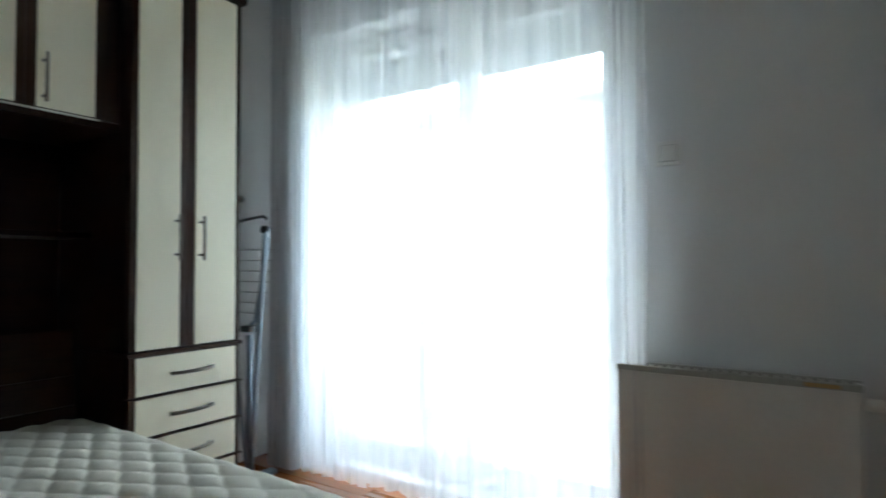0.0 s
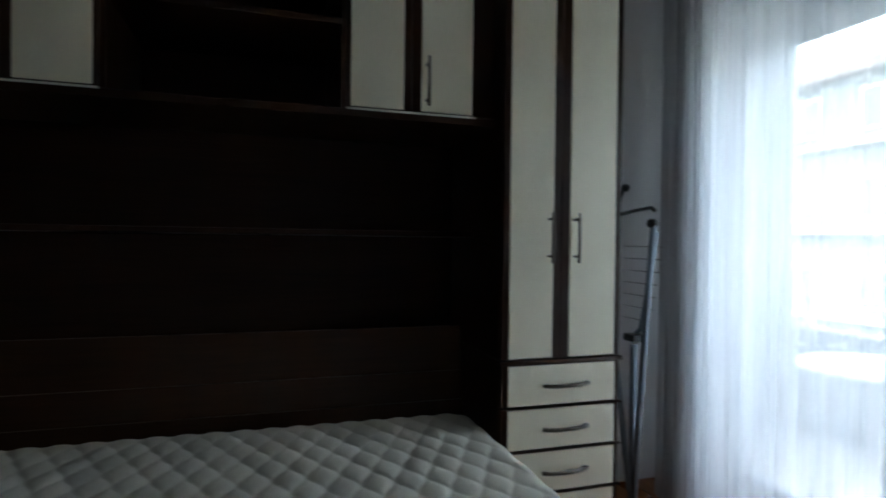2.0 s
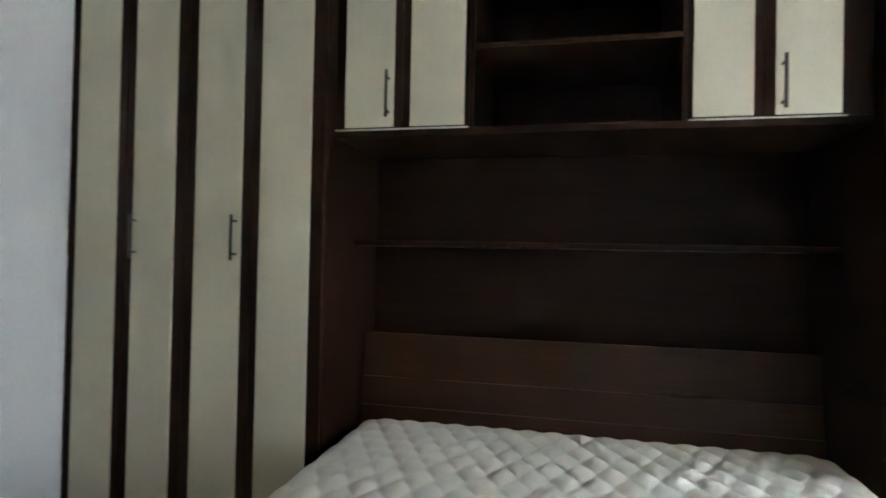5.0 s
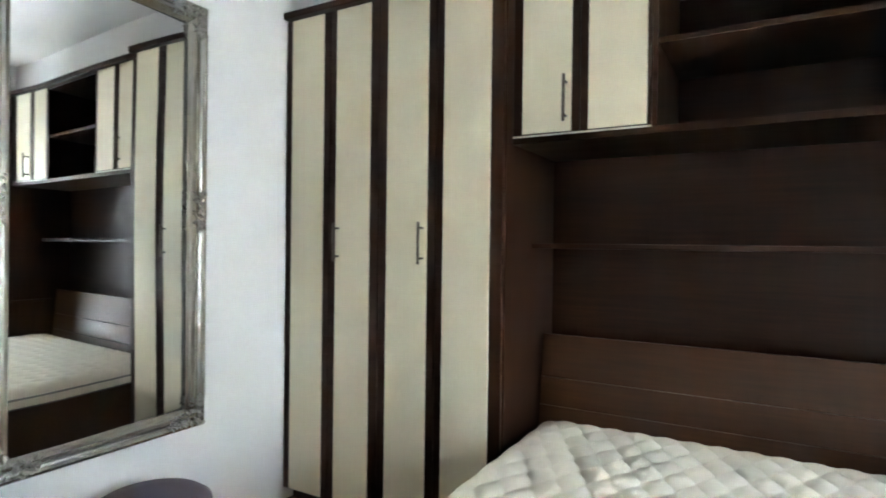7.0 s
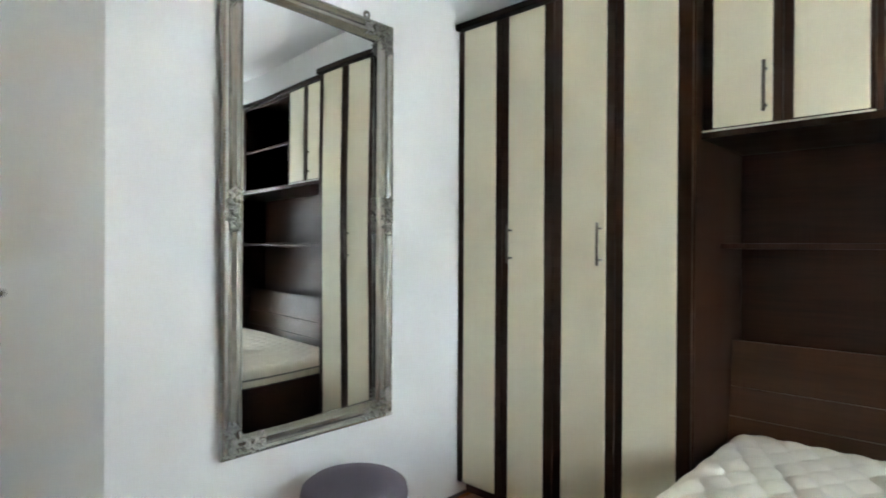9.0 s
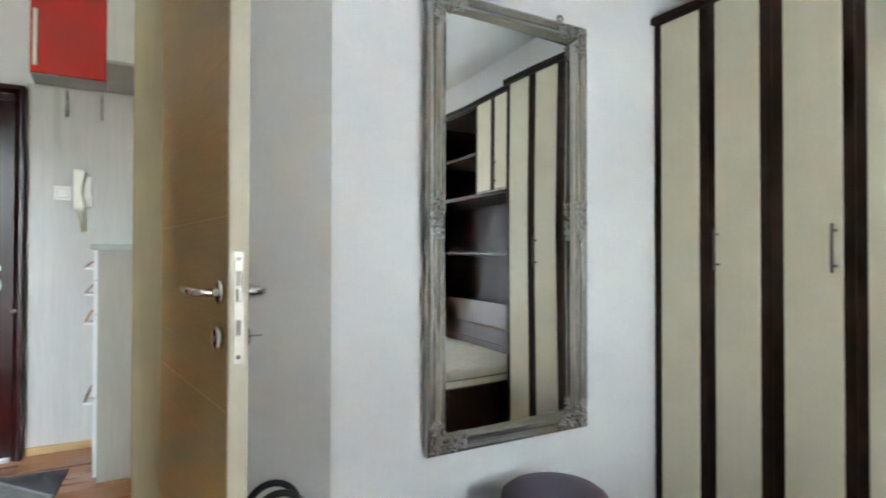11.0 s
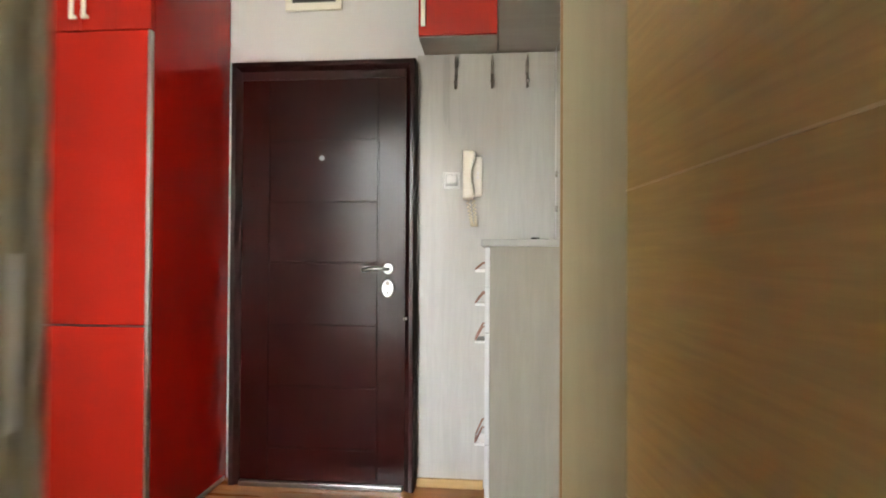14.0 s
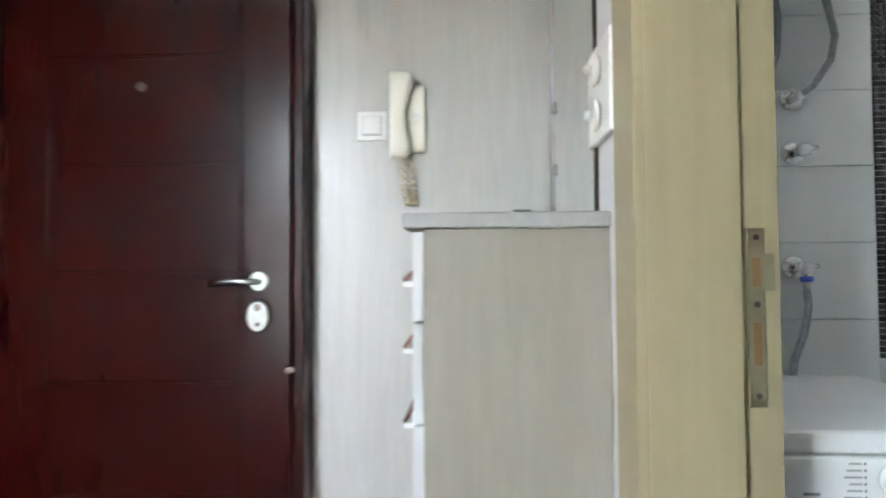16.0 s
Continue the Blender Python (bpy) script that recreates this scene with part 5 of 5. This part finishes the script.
# tall red cabinet
CX0, CX1, CY0, CY1 = 2.480, 3.080, HALL_Y + 0.002, -2.836
tr = thing("tall_red_cabinet", (2.83, -3.2, 0), "tall glossy red cabinet with aluminium edge strips", "cabinet")
part("side_panel", box(CX0, CX0 + 0.018, CY0, CY1 - 0.022, 0.0, CEILING - 0.01, 0.001), RED_SHADED, tr)
part("side_panel", box(CX1 - 0.018, CX1, CY0, CY1 - 0.022, 0.0, CEILING - 0.01, 0.001), RED_SHADED, tr)
part("back_panel", box(CX0 + 0.018, CX1 - 0.018, CY0, CY0 + 0.006, 0.05, CEILING - 0.01), RED_SHADED, tr)
part("plinth", box(CX0 + 0.018, CX1 - 0.018, CY1 - 0.07, CY1 - 0.055, 0.0, 0.06), ALU, tr)
part("lower_door", box(CX0 + 0.016, CX1, CY1 - 0.020, CY1, 0.06, 0.836, 0.002), RED_LIT, tr)
part("middle_door", box(CX0 + 0.016, CX1, CY1 - 0.020, CY1, 0.842, 2.002, 0.002), RED_LIT, tr)
part("edge_strip", box(CX0 + 0.002, CX0 + 0.014, CY1 - 0.020, CY1 + 0.001, 0.06, 0.84, 0.001), ALU, tr, "aluminium edge strip")
part("edge_strip", box(CX0 + 0.002, CX0 + 0.014, CY1 - 0.020, CY1 + 0.001, 0.844, 2.002, 0.001), ALU, tr, "aluminium edge strip")
part("edge_strip", box(CX0 + 0.016, CX1, CY1 - 0.018, CY1 - 0.002, 0.8375, 0.8405), ALU, tr, "aluminium edge strip")
for a, b, h in ((CX0 + 0.003, 2.778, 2.750), (2.782, CX1, 2.802)):
    d = part("upper_door", box(a, b, CY1 - 0.020, CY1, 2.008, CEILING - 0.012, 0.002), RED_LIT, tr)
    part("handle", joined(box(h - 0.008, h + 0.008, CY1 + 0.018, CY1 + 0.028, 2.045, 2.265, 0.003), box(h - 0.005, h + 0.005, CY1, CY1 + 0.018, 2.055, 2.067), box(h - 0.005, h + 0.005, CY1, CY1 + 0.018, 2.243, 2.255)), IVORY, d, "pale bar handle")
part("base_strip", box(CX0 - 0.006, CX0, CY0 + 0.03, CY1 - 0.022, 0.0, 0.02, 0.001), ALU, tr)

# rug: a dark ground with raised pale lines and grey fields
RW, RH = 1.20, 0.80
RM = Matrix.Translation((1.280, -3.122, 0.0)) @ Matrix.Rotation(radians(-5.5), 4, "Z")
rug = thing("rug", (1.9, -2.85, 0.0), "dark grey rug with pale zigzag lines by the entrance", "rug")
part("base_cloth", box(0, RW, 0, RH, 0.001, 0.009, 0.003, RM), RUG_DARK, rug)


def strip(p, q, w, z0=0.0085, z1=0.0105):
    p, q = Vector((*p, 0)), Vector((*q, 0))
    d = (q - p).normalized()
    s = Vector((-d.y, d.x, 0)) * w / 2
    bm = prism([(v.x, v.y) for v in (p - s, q - s, q + s, p + s)], z0, z1)
    bm.transform(RM)
    return bm


def field(pts, z0=0.0085, z1=0.0098):
    bm = prism(pts, z0, z1)
    bm.transform(RM)
    return bm


for pts in ([(0.36, 0.004), (0.49, 0.165), (0.15, 0.565), (0.004, 0.385)], [(0.53, 0.004), (0.83, 0.004), (0.677, 0.152)],
            [(0.871, 0.160), (1.105, 0.395), (0.918, 0.585), (0.684, 0.351)], [(0.40, 0.640), (0.55, 0.796), (0.25, 0.796)], [(0.92, 0.796), (0.80, 0.660), (0.67, 0.796)]):
    part("field", field(pts[::-1] if len(pts) == 3 and pts[2][1] < 0.2 else pts), RUG_MID, rug, "mid grey field")
for a, b in (((0.36, 0.012), (0.677, 0.357)), ((0.677, 0.357), (1.02, 0.012)), ((0.352, 0.012), (0.012, 0.383)), ((0.012, 0.383), (0.165, 0.560)), ((0.49, 0.165), (0.012, 0.700)),
             ((0.54, 0.012), (0.677, 0.152)), ((0.677, 0.152), (0.82, 0.012)), ((0.871, 0.160), (1.186, 0.475)), ((0.677, 0.357), (0.40, 0.640)),
             ((0.684, 0.351), (1.10, 0.785)), ((0.40, 0.640), (0.54, 0.785)), ((0.40, 0.640), (0.26, 0.785)), ((0.80, 0.660), (0.68, 0.785)), ((0.80, 0.660), (0.91, 0.785))):
    part("line", strip(a, b, 0.021), RUG_LIGHT, rug, "pale woven line")

# ---- bathroom ----
bf = thing("door_frame_bathroom", (0.77, (BY0 + BY1) / 2, 0), "pale oak lining and architraves of the bathroom doorway", "door frame", kind="structure")
part("far_jamb", joined(box(0.738, BATH_X1 + 0.006, BY0 - 0.028, BY0, 0, 2.03, 0.002), box(BATH_X0 - 0.004, 0.7395, BY0 - 0.0275, BY0 - 0.012, 0, 2.03, 0.002)), FRAMEWOOD, bf)
# near jamb and its architrave take the darker oak
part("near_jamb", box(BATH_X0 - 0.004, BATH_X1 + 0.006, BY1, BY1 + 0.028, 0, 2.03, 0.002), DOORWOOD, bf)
part("head_jamb", box(BATH_X0 - 0.004, BATH_X1 + 0.006, BY0 - 0.028, BY1 + 0.028, 2.03, 2.058, 0.002), FRAMEWOOD, bf)
part("architrave", box(BATH_X1 + 0.006, BATH_X1 + 0.020, BY0 - 0.100, BY0 - 0.0005, 0, 2.10, 0.0015), FRAMEWOOD, bf)
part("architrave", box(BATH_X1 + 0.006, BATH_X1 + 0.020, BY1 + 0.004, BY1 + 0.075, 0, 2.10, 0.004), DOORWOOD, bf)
part("architrave", box(BATH_X1 + 0.006, BATH_X1 + 0.020, BY0 - 0.004, BY1 + 0.004, 2.034, 2.10, 0.004), FRAMEWOOD, bf)
sp = part("strike_plate", joined(box(0.706, 0.728, BY0 - 0.0125, BY0 - 0.009, 0.915, 1.142, 0.001), box(0.694, 0.708, BY0 - 0.0125, BY0 - 0.009, 1.062, 1.110, 0.001)), BRASS, bf, "worn brass strike plate")
for z0, z1 in ((1.068, 1.104), (0.968, 1.022)):
    part("slot", box(0.712, 0.722, BY0 - 0.0092, BY0 - 0.0085, z0, z1), DOORWOOD, sp)
for z in (0.930, 1.045, 1.130):
    part("screw", disc((0.717, BY0 - 0.009, z), (0, 1, 0), 0.004, 0.001, 12), BRONZE, sp)

BW = -3.41                    # face of the tiled back wall
structure("bathroom_wall_core", box(-0.8, BATH_X0, HALL_Y, BW - 0.010, 0, CEILING), GROUT, "grey grout bed of the tiled bathroom wall", "wall")
bl = solid("bathroom_floor", box(-0.8, BATH_X0 - 0.005, BW, -1.77, -0.011, 0.001), GROUT, "plain grey bathroom floor", "floor", kind="structure")

# washing machine
WX0, WX1, WYF, WYB, WZ = 0.20, 0.665, -2.80, -3.25, 0.842
wm = thing("washing_machine", (0.43, -3.02, 0), "slim white front-loading washing machine", "washing machine")
part("body", box(WX0, WX1, WYB, WYF - 0.012, 0.015, WZ - 0.035, 0.008), APPLIANCE, wm)
part("top", box(WX0 - 0.004, WX1 + 0.004, WYB - 0.002, WYF - 0.002, WZ - 0.034, WZ, 0.010), APPLIANCE, wm)
pn = part("control_panel", box(WX0 + 0.002, WX1 - 0.002, WYF - 0.012, WYF + 0.004, WZ - 0.109, WZ - 0.0345, 0.004), APPLIANCE, wm)
part("front_panel", box(WX0 + 0.002, WX1 - 0.002, WYF - 0.012, WYF, 0.10, WZ - 0.111, 0.004), APPLIANCE, wm)
part("dial", disc((0.452, WYF + 0.004, WZ - 0.066), (0, 1, 0), 0.026, 0.020, 32, 0.004), APPLIANCE, pn)
dr = part("detergent_drawer", box(0.530, WX1 - 0.006, WYF + 0.003, WYF + 0.0055, WZ - 0.108, WZ - 0.037, 0.001), APPLIANCE, pn)
part("drawer_grip", box(0.532, WX1 - 0.008, WYF - 0.001, WYF + 0.010, WZ - 0.148, WZ - 0.120, 0.0048), APPLIANCE, wm)
part("print_line", box(0.560, 0.585, WYF + 0.0055, WYF + 0.0058, WZ - 0.092, WZ - 0.088), INK, dr)
for k in range(6):
    part("print_line", box(0.498, 0.516 + 0.004 * (k % 3), WYF + 0.004, WYF + 0.0045, WZ - 0.046 - 0.010 * k, WZ - 0.044 - 0.010 * k), INK, pn)
    part("print_mark", disc((0.493, WYF + 0.004, WZ - 0.045 - 0.010 * k), (0, 1, 0), 0.002, 0.0005, 10), INK, pn)
wd = part("door_ring", tube([(0.44 + 0.165 * math.cos(a), WYF + 0.008, 0.502 + 0.165 * math.sin(a)) for a in [k * math.tau / 40 for k in range(40)]], 0.022, 12, closed=True), APPLIANCE, wm, "white door ring")
part("door_glass", disc((0.44, WYF, 0.502), (0, 1, 0), 0.145, 0.012, 40, 0.004), DARKGLASS, wd)
for x in (WX0 + 0.03, WX1 - 0.05):
    for y in (WYB + 0.03, WYF - 0.05):
        part("foot", disc((x + 0.01, y, 0.001), (0, 0, 1), 0.015, 0.016, 14), BLACK, wm)


def valve(x, z, label, lever=True, blue=False):
    v = thing("wall_valve", (x, BW, z), label, "valve", "pipe fittings")
    part("rosette", disc((x, BW, z), (0, 1, 0), 0.031, 0.012, 32, 0.005, radius2=0.024), CHROME, v)
    part("body", disc((x, BW + 0.010, z), (0, 1, 0), 0.011, 0.050, 20, 0.002), CHROME, v)
    if lever:
        part("knob", joined(disc((x, BW + 0.045, z), (0, 1, 0), 0.017, 0.022, 20, 0.004), tube([(x, BW + 0.058, z), (x - 0.03, BW + 0.062, z + 0.004)], 0.006, 8)), CHROME, v)
    if blue:
        part("collar", disc((x - 0.012, BW + 0.040, z - 0.036), (0, 0, 1), 0.016, 0.014, 20, 0.002), BLUE, v, "blue plastic collar")
        part("outlet", disc((x - 0.012, BW + 0.040, z - 0.060), (0, 0, 1), 0.009, 0.06, 16), CHROME, v)
    return v


valve(0.248, 1.518, "chrome wall outlet with a grey hose", lever=False)
valve(0.247, 1.378, "chrome stop valve on the tiled wall")
valve(0.252, 1.086, "chrome washing machine valve with a blue collar", blue=True)
h1 = thing("flexible_hose", (0.20, BW + 0.05, 1.53), "grey braided water hose on the tiled wall", "hose", "hoses")
part("hose", tube([(0.248, BW + 0.055, 1.518), (0.225, BW + 0.060, 1.535), (0.180, BW + 0.06, 1.60), (0.168, BW + 0.06, 1.66), (0.185, BW + 0.06, 1.74), (0.198, BW + 0.06, 1.80), (0.200, BW + 0.06, 1.84)], 0.009, 10), HOSE, h1)
part("nut", disc((0.200, BW + 0.06, 1.795), (0, 0, 1), 0.013, 0.03, 6), BRASS, h1)
h2 = thing("flexible_hose", (0.33, BW + 0.05, 1.52), "grey braided water hose on the tiled wall", "hose", "hoses")
part("hose", tube([(0.36, BW + 0.05, 1.525), (0.33, BW + 0.055, 1.56), (0.31, BW + 0.06, 1.62), (0.305, BW + 0.06, 1.70), (0.315, BW + 0.06, 1.78), (0.318, BW + 0.06, 1.84)], 0.009, 10), HOSE, h2)
part("rosette", disc((0.365, BW, 1.520), (0, 1, 0), 0.031, 0.012, 32, 0.004), CHROME, h2)
h3 = thing("flexible_hose", (0.26, BW + 0.04, 0.8), "grey inlet hose running down behind the washing machine", "hose", "hoses")
part("hose", tube([(0.240, BW + 0.040, 1.03), (0.238, BW + 0.042, 0.99), (0.255, BW + 0.05, 0.92), (0.285, BW + 0.06, 0.86), (0.30, BW + 0.07, 0.78), (0.30, BW + 0.07, 0.60)], 0.009, 10), HOSE, h3)
boiler = thing("water_heater", (0.22, BW + 0.16, 1.84), "white cylindrical water heater on the bathroom wall", "water heater")
part("tank", lathe((0.22, BW + 0.16, 1.84), [(0.05, 0.0), (0.13, 0.015), (0.15, 0.05), (0.15, 0.55), (0.13, 0.60), (0.05, 0.615)], 36), APPLIANCE, boiler)
part("bracket", box(0.12, 0.32, BW, BW + 0.03, 2.2, 2.26, 0.004), STEEL, boiler)

# ---- pieces of floors and walls ----


def plank_mesh(name, length, width):
    bm = box(-length / 2, length / 2, -width / 2, width / 2, -0.012, 0.0, 0.0012, seg=1)
    me = bpy.data.meshes.new(name)
    bm.to_mesh(me)
    bm.free()
    me.materials.append(PLANK)
    return me


def lay(parent, x0, x1, y0, y1, width, length, shift):
    """Planks along x, laid row by row."""
    cache = {}
    row = 0
    y = y0
    while y < y1 - 0.01:
        w = min(width, y1 - y)
        x = x0 - (shift * (row % 3)) % length
        while x < x1 - 0.01:
            a, b = max(x, x0), min(x + length, x1)
            if b - a > 0.02:
                key = (round(b - a, 3), round(w, 3))
                if key not in cache:
                    cache[key] = plank_mesh("plank", b - a - 0.0012, w - 0.0012)
                ob = new("plank", cache[key])
                ob.parent = parent
                ob.location = ((a + b) / 2, y + w / 2, 0)
            x += length
        y += width
        row += 1


fl = thing("floor_bedroom", (0, 0, 0), "red-brown laminate plank floor in the bedroom", "floor", kind="structure")
lay(fl, X0, X1, -1.19, Y1, 0.19, 1.25, 0.42)
fh = thing("floor_hall", (0, 0, 0), "red-brown laminate plank floor in the hall", "floor", kind="structure")
lay(fh, 0.69, 4.05, HALL_Y - 0.04, -1.19, 0.19, 1.25, 0.42)
lay(fh, 0.52, 0.69, -1.62, -1.19, 0.19, 1.25, 0.0)


def tile_mesh(name, w, h, mat, t=0.008):
    bm = box(-w / 2, w / 2, -t, 0.0, -h / 2, h / 2, 0.0012, seg=1)
    me = bpy.data.meshes.new(name)
    bm.to_mesh(me)
    bm.free()
    me.materials.append(mat)
    return me


tiles = thing("bathroom_wall_tiles", (0, BW, 0), "glazed white wall tiles with thin grey joints", "tiles", kind="structure")
TW, THH = 0.600, 0.1965
tm = tile_mesh("tile", TW - 0.002, THH - 0.002, TILE)
tm2 = tile_mesh("tile", 0.043, THH - 0.002, TILE)
for r in range(13):
    z = 0.953 - 5 * THH + (r + 0.5) * THH
    if z + THH / 2 > CEILING + 0.02:
        continue
    for c in range(2):
        if z < 0.05:
            continue
        ob = new("tile", tm if c == 0 else tm2)
        ob.parent = tiles
        ob.location = (0.040 + TW / 2 if c == 0 else 0.664, 0, z)
sm = tile_mesh("mosaic_tile", 0.0135, 0.0135, MOSAIC)
for i in range(3):
    for j in range(70):
        ob = new("mosaic_tile", sm)
        ob.parent = tiles
        ob.location = (0.036 - 0.0075 - i * 0.0155, -0.001, 0.86 + j * 0.0155)
structure("bathroom_tile_field", box(-0.79, -0.012, BW - 0.009, BW, 0.02, CEILING - 0.01), TILE, "plain glazed white tile field", "tiles")
